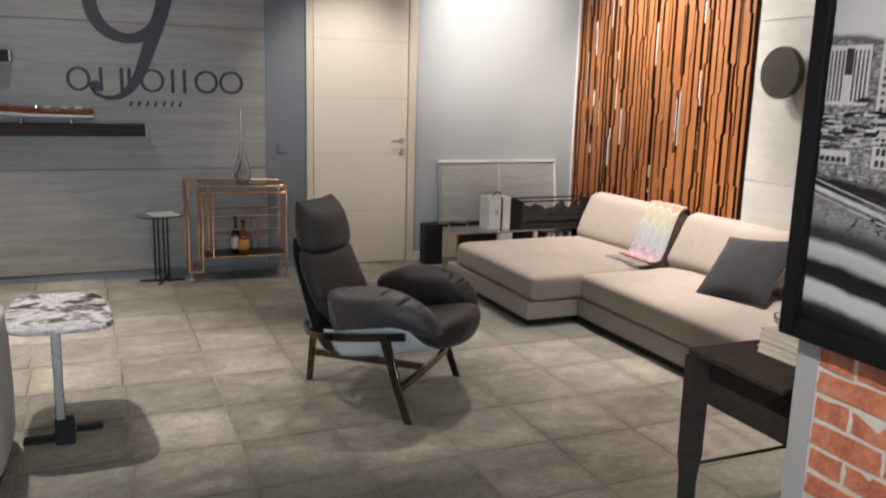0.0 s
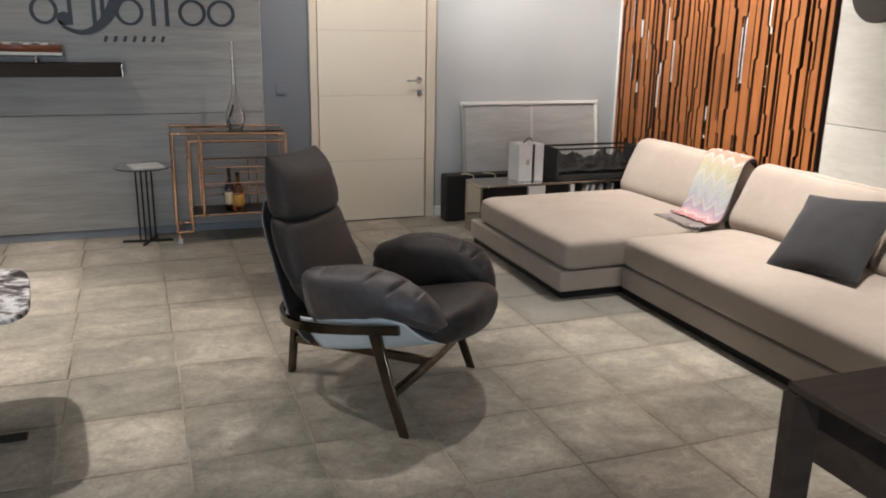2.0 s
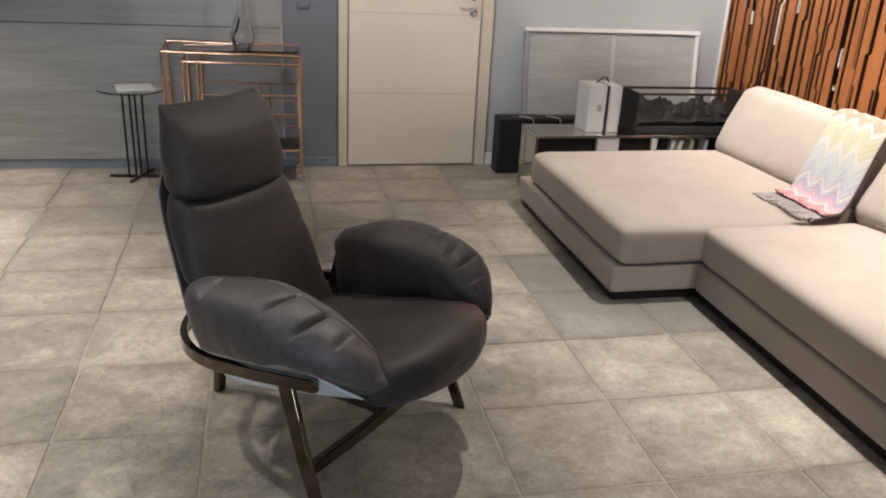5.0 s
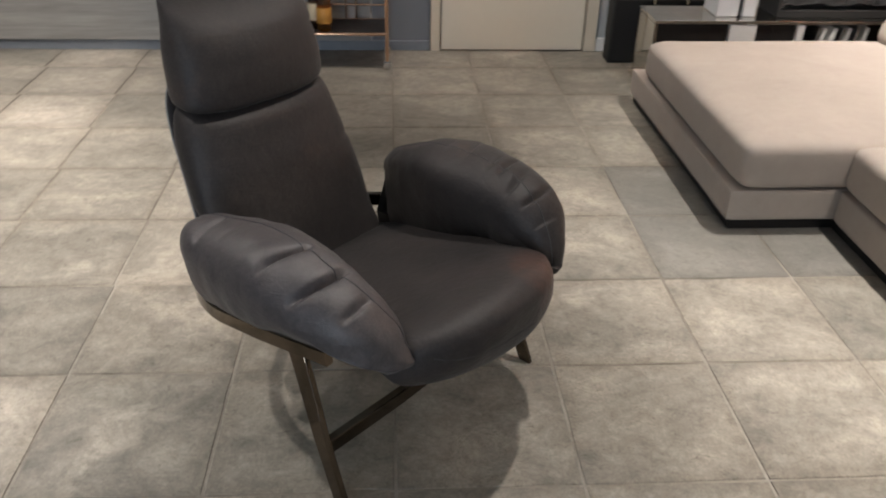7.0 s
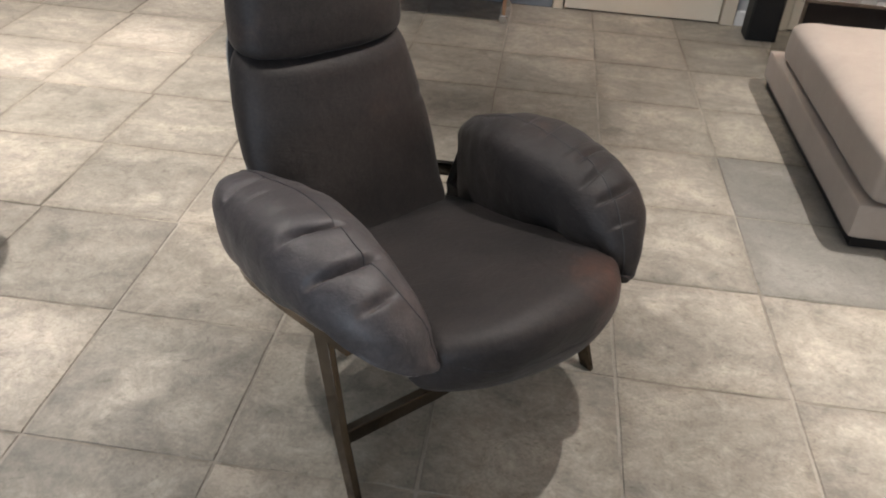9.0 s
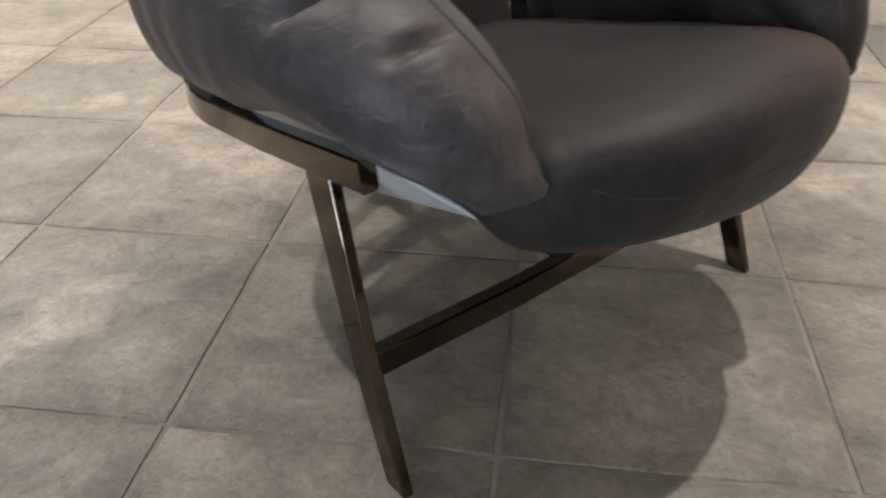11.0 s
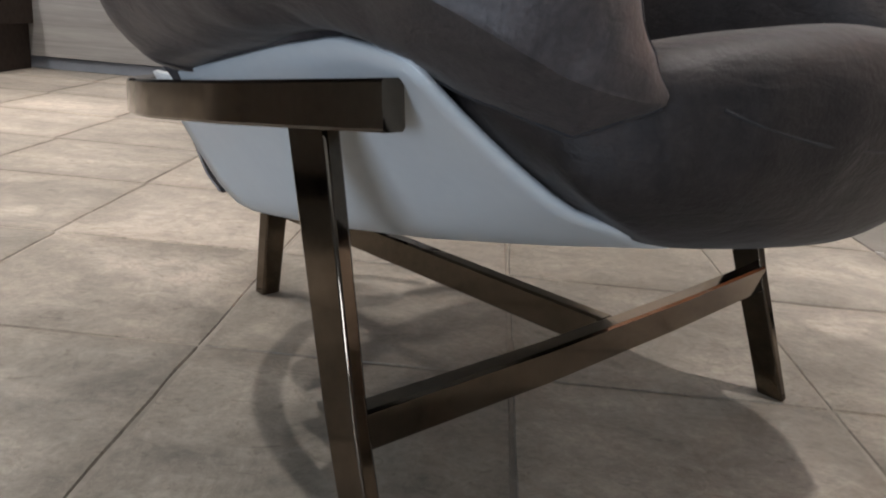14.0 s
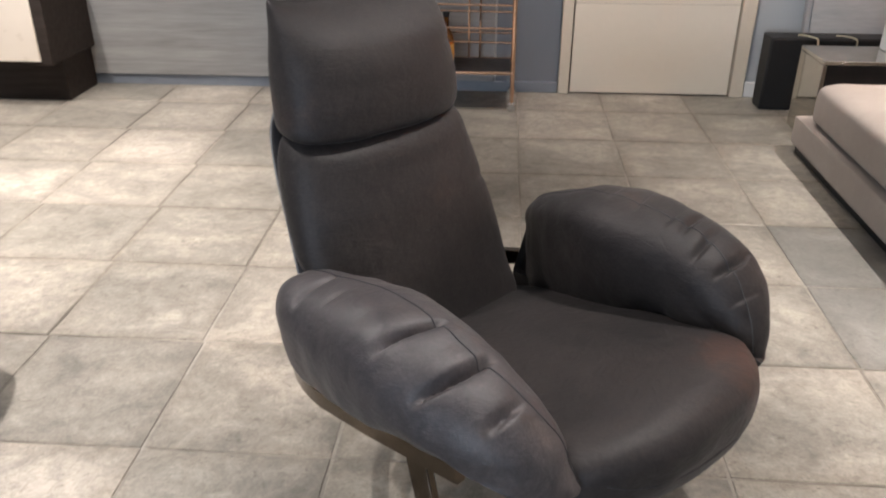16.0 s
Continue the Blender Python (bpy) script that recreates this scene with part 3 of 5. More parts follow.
switch = thing("light_switch", pose(1.46, Y1 - 0.005, 1.05), "grey square light switch on the wall", "switch")
part("plate", box(-0.04, 0.04, -0.010, 0, -0.04, 0.04, 0.004), "paint_blue", switch)
part("rocker", box(-0.022, 0.022, -0.014, -0.010, -0.025, 0.025, 0.002), "paint_blue", switch)

# pale slabs of the east wall
pale = thing("slab_cladding_east", pose(0, 0, 0), "pale wood-grain stone slabs on the wall behind the sofa", "wall cladding", kind="structure")
for z0, z1 in ((0.0, 0.998), (1.002, 2.115), (2.119, 2.99)):
    for y0, y1 in ((1.75, 4.56), (-1.2, 1.746)):
        part("slab", box(X1 - 0.034, X1, y0, y1, z0, z1, 0.0015), "slab_pale", pale)


# ---- slatted wood panel ----
def slat_panel():
    rng = random.Random(7)
    panel = thing("slatted_panel", pose(X1, 4.575, 0), "tall terracotta wood panel of jogged vertical slats", "wall panel", kind="structure")
    width, top, front = 2.335, 2.95, -0.062
    part("backing", box(-0.022, 0, 0, width, 0.02, top, 0.002), "slat_side", panel)
    n = 38
    lines = []
    for k in range(n + 1):
        base = width * k / n + (rng.uniform(-0.012, 0.012) if 0 < k < n else 0)
        pts, z, off = [], 0.02, 0.0
        if k in (0, n):
            lines.append([(0.02, base), (top, base)])
            continue
        pts.append((z, base))
        sign = rng.choice((-1, 1))
        while True:
            z += rng.uniform(0.30, 1.0)
            if z > top - 0.1:
                break
            new_off = off + sign * 0.018
            sign = -sign
            pts.append((z, base + off))
            pts.append((z + 0.014, base + new_off))
            off = new_off
        pts.append((top, base + off))
        lines.append(pts)
    gaps = [rng.choice((0.008, 0.011, 0.015, 0.019)) for _ in range(n + 1)]

    def at(line, z):
        for (za, ya), (zb, yb) in zip(line, line[1:]):
            if za <= z <= zb:
                return ya + (yb - ya) * (z - za) / max(zb - za, 1e-6)
        return line[-1][1]

    for k in range(n):
        a, b = lines[k], lines[k + 1]
        zs = sorted({p[0] for p in a} | {p[0] for p in b})
        depth = front + rng.choice((0.0, 0.0, 0.006, 0.012))
        rings = []
        for z in zs:
            ya, yb = at(a, z) + gaps[k], at(b, z) - gaps[k + 1]
            rings.append([(-0.02, ya, z), (depth + 0.002, ya, z), (depth, ya + 0.002, z), (depth, yb - 0.002, z), (depth + 0.002, yb, z), (-0.02, yb, z)])
        bm = loft(rings)
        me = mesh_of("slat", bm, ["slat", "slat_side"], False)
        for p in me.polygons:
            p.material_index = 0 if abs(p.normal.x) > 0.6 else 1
        ob = new("slat", me)
        ob.parent = panel
    wide = [k for k in range(2, n - 1) if gaps[k] > 0.012]
    # white strips added in place of lit wall showing through the gaps
    for _ in range(24):
        k = rng.choice(wide)
        z0, h = rng.uniform(0.7, 2.5), rng.uniform(0.12, 0.55)
        segs = sorted([z0, z0 + h] + [p[0] for p in lines[k] if z0 < p[0] < z0 + h])
        rings = [[(-0.03, at(lines[k], z) - 0.005, z), (-0.052, at(lines[k], z) - 0.005, z), (-0.052, at(lines[k], z) + 0.005, z), (-0.03, at(lines[k], z) + 0.005, z)] for z in segs]
        part("gap_strip", loft(rings), "white", panel, "white strip for the lit wall behind the gap", False)
    part("edge_trim", box(-0.05, 0.0, width + 0.002, width + 0.03, 0.02, top, 0.002), "white", panel, "white edge strip")


slat_panel()


# ---- sign on the slabs: plain shapes only ----
def sign():
    s = thing("wall_sign", pose(-0.066, Y1 - 0.037, 0.022), "dark blue-black wall sign of large rings and bars", "sign")

    def ribbon(pts, half):
        rings = []
        for i, (x, z, w) in enumerate(pts):
            a, b = pts[max(i - 1, 0)], pts[min(i + 1, len(pts) - 1)]
            d = Vector((b[0] - a[0], 0, b[1] - a[1])).normalized()
            nrm = Vector((d.z, 0, -d.x))
            c = Vector((x, 0, z))
            rings.append([c + nrm * w, c + nrm * w + Vector((0, -half, 0)), c - nrm * w + Vector((0, -half, 0)), c - nrm * w])
        return loft(rings)

    def ring(cx, cz, rx, rz, w, closed=True, a0=0, a1=360):
        rings = []
        angles = np.radians(np.linspace(a0, a1, 41)[:-1] if closed else np.linspace(a0, a1, 30))
        for q in angles:
            c, sn = math.cos(q), math.sin(q)
            ww = w * (0.72 + 0.28 * abs(c))
            o, i = (cx + (rx + ww) * c, cz + (rz + ww) * sn), (cx + (rx - ww) * c, cz + (rz - ww) * sn)
            rings.append([(o[0], 0, o[1]), (o[0], -0.006, o[1]), (i[0], -0.006, i[1]), (i[0], 0, i[1])])
        return loft(rings, closed=closed)

    part("large_ring", ring(0.335, 2.17, 0.265, 0.285, 0.052), "logo", s)
    part("sweep", ribbon([tuple(p) for p in smooth_path([(0.68, 2.45, 0.05), (0.60, 2.14, 0.055), (0.50, 1.86, 0.052), (0.40, 1.60, 0.04), (0.30, 1.47, 0.028), (0.19, 1.425, 0.017), (0.09, 1.455, 0.012), (0.055, 1.50, 0.008)], 8)], 0.008), "logo", s)
    part("dot", shift(lathe([(0, 0), (0.045, 0), (0.045, 0.008), (0, 0.008)], 24), pose(0.085, 0, 1.515, 90)), "logo", s)
    for cx, rx in ((-0.035, 0.075), (0.50, 0.08), (0.915, 0.082), (1.112, 0.085)):
        part("ring", ring(cx, 1.567, rx, 0.082, 0.0125), "logo", s)
    for x, z0, z1 in ((0.125, 1.475, 1.66), (0.275, 1.475, 1.66), (0.33, 1.475, 1.66), (0.655, 1.475, 1.66), (0.745, 1.475, 1.66)):
        part("bar", box(x - 0.0135, x + 0.0135, -0.006, 0, z0, z1, 0.001), "logo", s)
    for k in range(7):
        b = box(-0.011, 0.011, -0.003, 0, 1.365, 1.405, 0.0006)
        for v in b.verts:
            v.co.x += 0.335 + k * 0.062 + (v.co.z - 1.385) * 0.3
        part("small_bar", b, "logo", s)


sign()


# ---- wall shelves and the model boat ----
def shelf(x0, x1, z0, z1):
    s = thing("wall_shelf", pose(0, 0, 0), "dark wooden floating shelf on the stone wall", "shelf", "wall shelves")
    part("board", box(x0, x1, 6.68, Y1 - 0.037, z0, z1, 0.003), "dark_wood", s)
    part("end_cap", box(x1, x1 + 0.006, 6.682, Y1 - 0.038, z0 + 0.001, z1 - 0.001, 0.001), "steel", s, "bright metal end cap")


shelf(-1.6, 0.358, 1.162, 1.249)
shelf(-2.4, -0.546, 1.70, 1.78)


def boat():
    b = thing("model_boat", pose(-0.335, 6.80, 1.250), "varnished wooden model motorboat with a white bottom", "model boat")

    def hull(z_top, z_bot, inset):
        rings = []
        for t in np.linspace(0, 1, 15):
            x = -0.33 + 0.66 * t
            w = 0.055 * min(1, (t * 1.9) ** 0.6 + 0.02) * (1 - 0.15 * max(0, t - 0.7)) - inset
            w = max(w, 0.002)
            sheer = 0.018 * (1 - t) ** 2
            lo = z_bot + 0.03 * (1 - t) ** 3
            rings.append([(x, -w, z_top + sheer), (x, -w * 0.96, (z_top + lo) / 2), (x, -w * 0.55, lo), (x, w * 0.55, lo), (x, w * 0.96, (z_top + lo) / 2), (x, w, z_top + sheer)])
        return loft(rings)

    part("hull", hull(0.115, 0.066, 0.0), "hull", b, "varnished mahogany hull")
    part("bottom", hull(0.068, 0.036, 0.001), "hull_white", b, "white painted bottom")
    part("deck_rail", tube([(-0.28, -0.03, 0.148), (-0.1, -0.045, 0.136), (0.3, -0.045, 0.128)], 0.0025, 6), "chrome", b)
    part("windscreen", box(-0.07, -0.06, -0.035, 0.035, 0.115, 0.142, 0.002), "chrome", b)
    for x in (-0.02, 0.1, 0.2):
        part("seat", box(x, x + 0.05, -0.035, 0.035, 0.112, 0.132, 0.006), "hull_white", b)
    for x in (-0.17, 0.17):
        part("cradle", box(x - 0.008, x + 0.008, -0.04, 0.04, 0, 0.045, 0.002), "hull", b)
    part("stern_flag", tube([(-0.30, 0, 0.13), (-0.31, 0, 0.19)], 0.002, 6), "chrome", b)


boat()


# ---- wall lamp ----
wl = thing("wall_lamp", pose(X1 - 0.034, 4.175, 1.754, 0, -90, 0), "dark bronze disc wall lamp on a short arm", "wall lamp")
part("disc", lathe([(0, 0.10), (0.155, 0.10), (0.168, 0.106), (0.172, 0.12), (0.172, 0.15), (0.167, 0.158), (0, 0.160)], 56), "lamp_dark", wl)
part("arm", tube([(0, 0, 0), (0, 0, 0.10)], 0.012, 10), "black", wl)
part("wall_plate", lathe([(0, 0), (0.045, 0), (0.045, 0.014), (0, 0.016)], 28), "black", wl)
part("joint", tube([(-0.05, -0.075, 0.012), (-0.02, -0.03, 0.09)], 0.006, 8), "black", wl)


# ---- sofa ----
def sofa():
    s = thing("corner_sofa", pose(0, 0, 0), "beige fabric corner sofa with loose back cushions", "sofa")
    part("plinth_long", box(3.10, 4.20, 2.60, 4.685, 0, 0.042, 0.003), "black", s, "recessed black plinth")
    part("plinth_chaise", box(2.70, 4.20, 4.69, 6.06, 0, 0.042, 0.003), "black", s, "recessed black plinth")
    part("base_long", shift(cushion(1.14, 2.10, 0.128, 0.014, 8, 0, 0.002, 1), pose(3.65, 3.615, 0.1065)), "sofa", s)
    part("base_chaise", shift(cushion(1.56, 1.405, 0.128, 0.014, 8, 0, 0.002, 2), pose(3.455, 5.372, 0.1065)), "sofa", s)
    part("seat_cushion", shift(bolster(1.16, 2.13, 0.226, 3.0, 0.32, 0.055, 0.008), pose(3.655, 3.615, 0.270)), "sofa", s)
    part("chaise_cushion", shift(bolster(1.55, 1.30, 0.226, 4.0, 0.32, 0.055, 0.008), pose(3.465, 5.30, 0.270)), "sofa", s)
    part("back_rail", shift(cushion(0.14, 3.40, 0.36, 0.05, 10, 0, 0.003, 5), pose(4.17, 4.36, 0.38)), "sofa", s)
    for y0, y1, sd in ((4.77, 5.93, 6.0), (3.64, 4.675, 8.0), (2.56, 3.61, 11.0)):
        c = cushion(0.20, y1 - y0, 0.45, 0.08, 16, 0.012, 0.009, sd, 0.02)
        for v in c.verts:
            v.co.y *= 1 + (0.12 if y1 > 5 else -0.05) * v.co.z
        part("back_cushion", shift(c, pose(3.955, (y0 + y1) / 2, 0.525 if y1 > 5 else 0.538, 0, 27, 0)), "sofa", s)


sofa()


def throw_pillow():
    p = thing("throw_pillow", pose(3.62, 3.675, 0.566, 0, 0, 0), "plain charcoal throw pillow leaning on the sofa back", "pillow")
    bm = bmesh.new()
    n = 18
    rows = {}
    for side in (-1, 1):
        for i in range(n + 1):
            for j in range(n + 1):
                a, b = -1 + 2 * i / n, -1 + 2 * j / n
                edge = max(0.0, (1 - a * a) * (1 - b * b))
                pinch = 1 - 0.105 * (1 - abs(a * b)) * (1 - edge)
                d = side * (0.075 * edge ** 0.45)
                rows[side, i, j] = bm.verts.new((d + 0.006 * noise.noise(Vector((a * 2, b * 2, side))), 0.25 * a * pinch, 0.25 * b * pinch))
        for i in range(n):
            for j in range(n):
                bm.faces.new([rows[side, i, j], rows[side, i + 1, j], rows[side, i + 1, j + 1], rows[side, i, j + 1]])
    bmesh.ops.remove_doubles(bm, verts=bm.verts, dist=0.002)
    turn = pose(0, 0, 0, 0, 0, 6) @ pose(0, 0, 0, 0, 47, 0) @ pose(0, 0, 0, -9, 0, 0)
    part("cover", shift(bm, turn), "pillow", p)


throw_pillow()


def throw_blanket():
    t = thing("throw_blanket", pose(0, 0, 0), "zigzag knitted throw with fringe, over the sofa back", "blanket")
    # over the back's top, down the cushion's front and out on the seat
    line = smooth_path([(4.125, 0.60), (4.112, 0.69), (4.065, 0.748), (3.995, 0.755), (3.945, 0.738), (3.895, 0.676), (3.845, 0.590), (3.79, 0.480), (3.74, 0.412), (3.68, 0.394), (3.61, 0.394)], 8)
    bm = bmesh.new()
    uv = bm.loops.layers.uv.new("UVMap")
    n, grid, where = 28, [], {}
    for i, (x, z) in enumerate(line):
        f = i / (len(line) - 1)
        row = []
        for j in range(n + 1):
            g = j / n
            half = 0.175 + 0.015 * f
            y = 5.0 + (g - 0.5) * 2 * half - 0.22 * f
            w = 0.007 * math.sin(g * 15 + f * 5) + 0.003 * math.sin(g * 31 - f * 9)
            sag = max(0.0, 4.80 - y) * (1 - f)
            v = bm.verts.new((x - 0.008 + w * 0.6 + 0.25 * sag, y, z + 0.010 + abs(w) - 0.55 * sag))
            where[v] = (g, 1 - f)
            row.append(v)
        grid.append(row)
    for a, b in zip(grid, grid[1:]):
        for j in range(n):
            bm.faces.new((a[j], a[j + 1], b[j + 1], b[j]))
    for face in bm.faces:
        for loop in face.loops:
            loop[uv].uv = where[loop.vert]
    border = [row[0].co + Vector((-0.004, -0.003, 0)) for row in grid]
    cloth = part("cloth", bm, "knit", t)
    solid = cloth.modifiers.new("thickness", "SOLIDIFY")
    solid.thickness, solid.offset = 0.007, 1
    part("edge_trim", tube(border, 0.0065, 6), "knit_edge", t, "dark knitted edge")
    rng = random.Random(2)
    bm = bmesh.new()
    for k in range(52):
        y = 4.595 + 0.37 * k / 51
        p = [(3.615, y, 0.397), (3.57, y + rng.uniform(-0.012, 0.012), 0.397), (3.51 + rng.uniform(-0.02, 0.02), y + rng.uniform(-0.03, 0.04), 0.394)]
        tube(p, 0.005, 5, bm)
    part("fringe", bm, "fringe", t, "grey knotted fringe")


throw_blanket()


# ---- lounge chair ----
def superring(c, a, b, half_a, half_b, n=36, power=2.6, bend=None):
    """A rounded-square ring about c in the plane of the unit vectors a and b."""
    out = []
    for q in np.arange(n) * 2 * math.pi / n:
        x, y = math.cos(q), math.sin(q)
        x, y = math.copysign(abs(x) ** (2 / power), x), math.copysign(abs(y) ** (2 / power), y)
        out.append(Vector(c) + Vector(a) * (x * half_a) + Vector(b) * (y * half_b))
    return out


# forward, sideways and height of the line where the arm meets the tray and the seat
ARM_LINE = np.array([(0.29, -0.312, 0.410), (0.45, -0.336, 0.446), (0.55, -0.349, 0.465), (0.65, -0.351, 0.478), (0.70, -0.344, 0.470), (0.77, -0.331, 0.447), (0.832, -0.310, 0.432), (0.852, -0.290, 0.446), (0.866, -0.273, 0.456)])


def soft_min(a, b, k):
    """The lesser of two lengths, with a rounded change from one to the other."""
    d = max(0.0, k - abs(a - b)) / k
    return min(a, b) - d * d * k / 4


def arm_mesh(side):
    """The stuffed arm: a fat sausage that narrows and curls in at the front, with pleats over its top."""
    drop, inset = (0.0, 0.0) if side < 0 else (0.042, 0.045)
    rows = [
        # forward, sideways, underside, top, half width
        (0.318, -0.356, 0.530, 0.566, 0.012),
        (0.333, -0.360, 0.497, 0.608, 0.046),
        (0.362, -0.359, 0.484, 0.638, 0.074),
        (0.43, -0.352, 0.478, 0.650, 0.090),
        (0.50, -0.348, 0.476, 0.657, 0.098),
        (0.60, -0.346, 0.476, 0.655, 0.099),
        (0.70, -0.343, 0.464, 0.626, 0.093),
        (0.77, -0.326, 0.430, 0.580, 0.076),
        (0.82, -0.302, 0.420, 0.524, 0.049),
        (0.848, -0.285, 0.436, 0.484, 0.026),
        (0.863, -0.274, 0.450, 0.462, 0.004)] if side < 0 else [
        (0.260, -0.360, 0.500, 0.515, 0.010),
        (0.277, -0.365, 0.467, 0.562, 0.039),
        (0.314, -0.362, 0.456, 0.606, 0.058),
        (0.389, -0.354, 0.466, 0.640, 0.078),
        (0.474, -0.350, 0.476, 0.674, 0.095),
        (0.581, -0.348, 0.476, 0.678, 0.099),
        (0.688, -0.347, 0.464, 0.662, 0.096),
        (0.763, -0.330, 0.430, 0.626, 0.080),
        (0.818, -0.310, 0.418, 0.562, 0.050),
        (0.854, -0.292, 0.424, 0.494, 0.026),
        (0.870, -0.278, 0.440, 0.462, 0.008)]
    spine = smooth_path([(u, v + inset, (lo + hi - drop) / 2, w, (hi - drop - lo) / 2) for u, v, lo, hi, w in rows], 30)
    rings = []
    n = 72
    # place along the arm, depth, and the stretch of its girth in degrees from the outside
    pleats = ((0.405, 0.15, 34, 100), (0.47, 0.04, 50, 90), (0.61, 0.23, 38, 110), (0.690, 0.27, 22, 118), (0.748, 0.13, 44, 96)) if side < 0 else ((0.415, 0.05, 52, 108), (0.50, 0.04, 66, 112), (0.555, 0.07, 58, 116), (0.625, 0.07, 70, 124), (0.662, 0.11, 60, 118), (0.698, 0.10, 72, 140), (0.742, 0.14, 56, 128), (0.79, 0.06, 66, 132))
    for i, p in enumerate(spine):
        u, v, z, w, h = p
        nxt, prv = spine[min(i + 1, len(spine) - 1)], spine[max(i - 1, 0)]
        d = Vector((nxt - prv)[:3]).normalized()
        a = d.cross(Vector((0, 0, 1))).normalized()
        b = a.cross(d).normalized()
        if b.z < 0:
            b = -b
        if a.y > 0:
            a = -a                                        # a points to the outside
        ring = []
        for q in np.arange(n) * 2 * math.pi / n:
            cx, cy = math.cos(q), math.sin(q)
            x, y = math.copysign(abs(cx) ** 0.84, cx), math.copysign(abs(cy) ** 0.84, cy)
            r = 1.0
            qd = math.degrees(q)
            for k, (pu, deep, q0, q1) in enumerate(pleats):
                if not q0 < qd < q1:
                    continue
                over = math.sin(math.pi * ((qd - q0) / (q1 - q0)) ** 1.25) ** 0.7
                slant = pu - 0.016 * cx + 0.004 * math.sin(2.3 * q + 1.7 * k)
                e = u - slant
                r -= deep * over * math.exp(-(e / (0.0085 if e < 0 else 0.0032)) ** 2)
                r += 0.09 * deep * over * math.exp(-((e - 0.018) / 0.015) ** 2)
                r += 0.05 * deep * over * math.exp(-((e + 0.030) / 0.016) ** 2)
            pt = Vector((u, v, z)) + a * (x * w * r) + b * (y * h * r)
            if y < 0:
                # the lower half runs down to the line where the arm meets the tray's rim
                cv, cz = float(np.interp(u, ARM_LINE[:, 0], ARM_LINE[:, 1])) + inset, float(np.interp(u, ARM_LINE[:, 0], ARM_LINE[:, 2])) - drop * (1 - 0.7 * max(0.0, min(1.0, (u - 0.70) / 0.12)))
                if x >= 0:
                    flat = float(np.interp(u, (0.36, 0.48, 0.60, 0.73), (0.85, 0.78, 0.80, 1.6)))
                    pt.y = cv + (v - w - cv) * abs(cx) ** flat
                    pt.z = z + (cz - z) * abs(cy) ** flat
                else:
                    pt.y = cv + (v + w - cv) * abs(x)
                    pt.z = z + (cz - float(np.interp(u, (0.32, 0.6, 0.72), (0.09, 0.06, 0.0))) * min(1.0, 2.5 * abs(x)) - z) * abs(y)
                    if u < 0.70 and pt.z < tray_at(pt.x, 4):
                        pt.y = max(pt.y, -tray_limit(pt.x, pt.z))
            s = noise.noise(pt * 8 + Vector((side, 0, 0))) * 0.006 + noise.noise(pt * 24) * 0.0022
            s += 0.0006 * noise.noise(Vector((pt.x * 46, pt.y * 40, pt.z * 40)))
            pt += (a * x + b * y) * s
            ring.append(Vector((pt.x, -pt.y * side, pt.z)))
        rings.append(ring)
    return rings


def stuffed(sections, n=60, power=2.5, wrinkle=0.005, seed=0.0, steps=10, corner=0.0, folds=()):
    """Skins sections (u, z, half depth, half width, tilt) of an upright cushion; folds are (height, depth, side) of pinches."""
    rings = []
    for u, z, d, w, tilt, mid in smooth_path(sections, steps):
        a = Vector((math.cos(radians(tilt)), 0, math.sin(radians(tilt))))
        ring = superring((u, mid, z), a, (0, 1, 0), max(d, 0.003), max(w, 0.003), n, power)
        out = []
        for p in ring:
            q = p * 7 + Vector((seed, 0, seed))
            p = p + Vector((noise.noise(q), 0.4 * noise.noise(q + Vector((5, 5, 5))), 0.5 * noise.noise(q * 2.1))) * wrinkle
            q = Vector((p.x * 8, p.y * 5, p.z * 42))
            p.x += 0.0013 * noise.noise(q)
            for height, deep, side in folds:
                e = p.z - height - 0.02 * noise.noise(Vector((p.y * 6, seed, 0)))
                near = max(0.0, p.y * side) / 0.22
                p.y -= side * deep * near ** 3 * math.exp(-(e / 0.010) ** 2)
                p.x -= 0.6 * deep * near * math.exp(-(e / 0.012) ** 2) * (1 if p.x > u else -1)
            p.z += corner * (abs(p.y) / 0.2) ** 3 * max(0.0, (z - 0.9) / 0.1)
            out.append(p)
        rings.append(out)
    return loft(rings)


SEAT = [
    # forward, underside, top, half width
    (0.235, 0.315, 0.342, 0.17), (0.262, 0.262, 0.362, 0.245), (0.33, 0.236, 0.384, 0.290), (0.43, 0.250, 0.408, 0.304), (0.55, 0.272, 0.432, 0.312),
    (0.67, 0.300, 0.460, 0.348), (0.75, 0.312, 0.482, 0.347), (0.82, 0.312, 0.502, 0.326), (0.875, 0.326, 0.512, 0.282), (0.906, 0.346, 0.509, 0.232), (0.927, 0.374, 0.500, 0.170), (0.940, 0.404, 0.489, 0.108), (0.946, 0.430, 0.474, 0.050)]


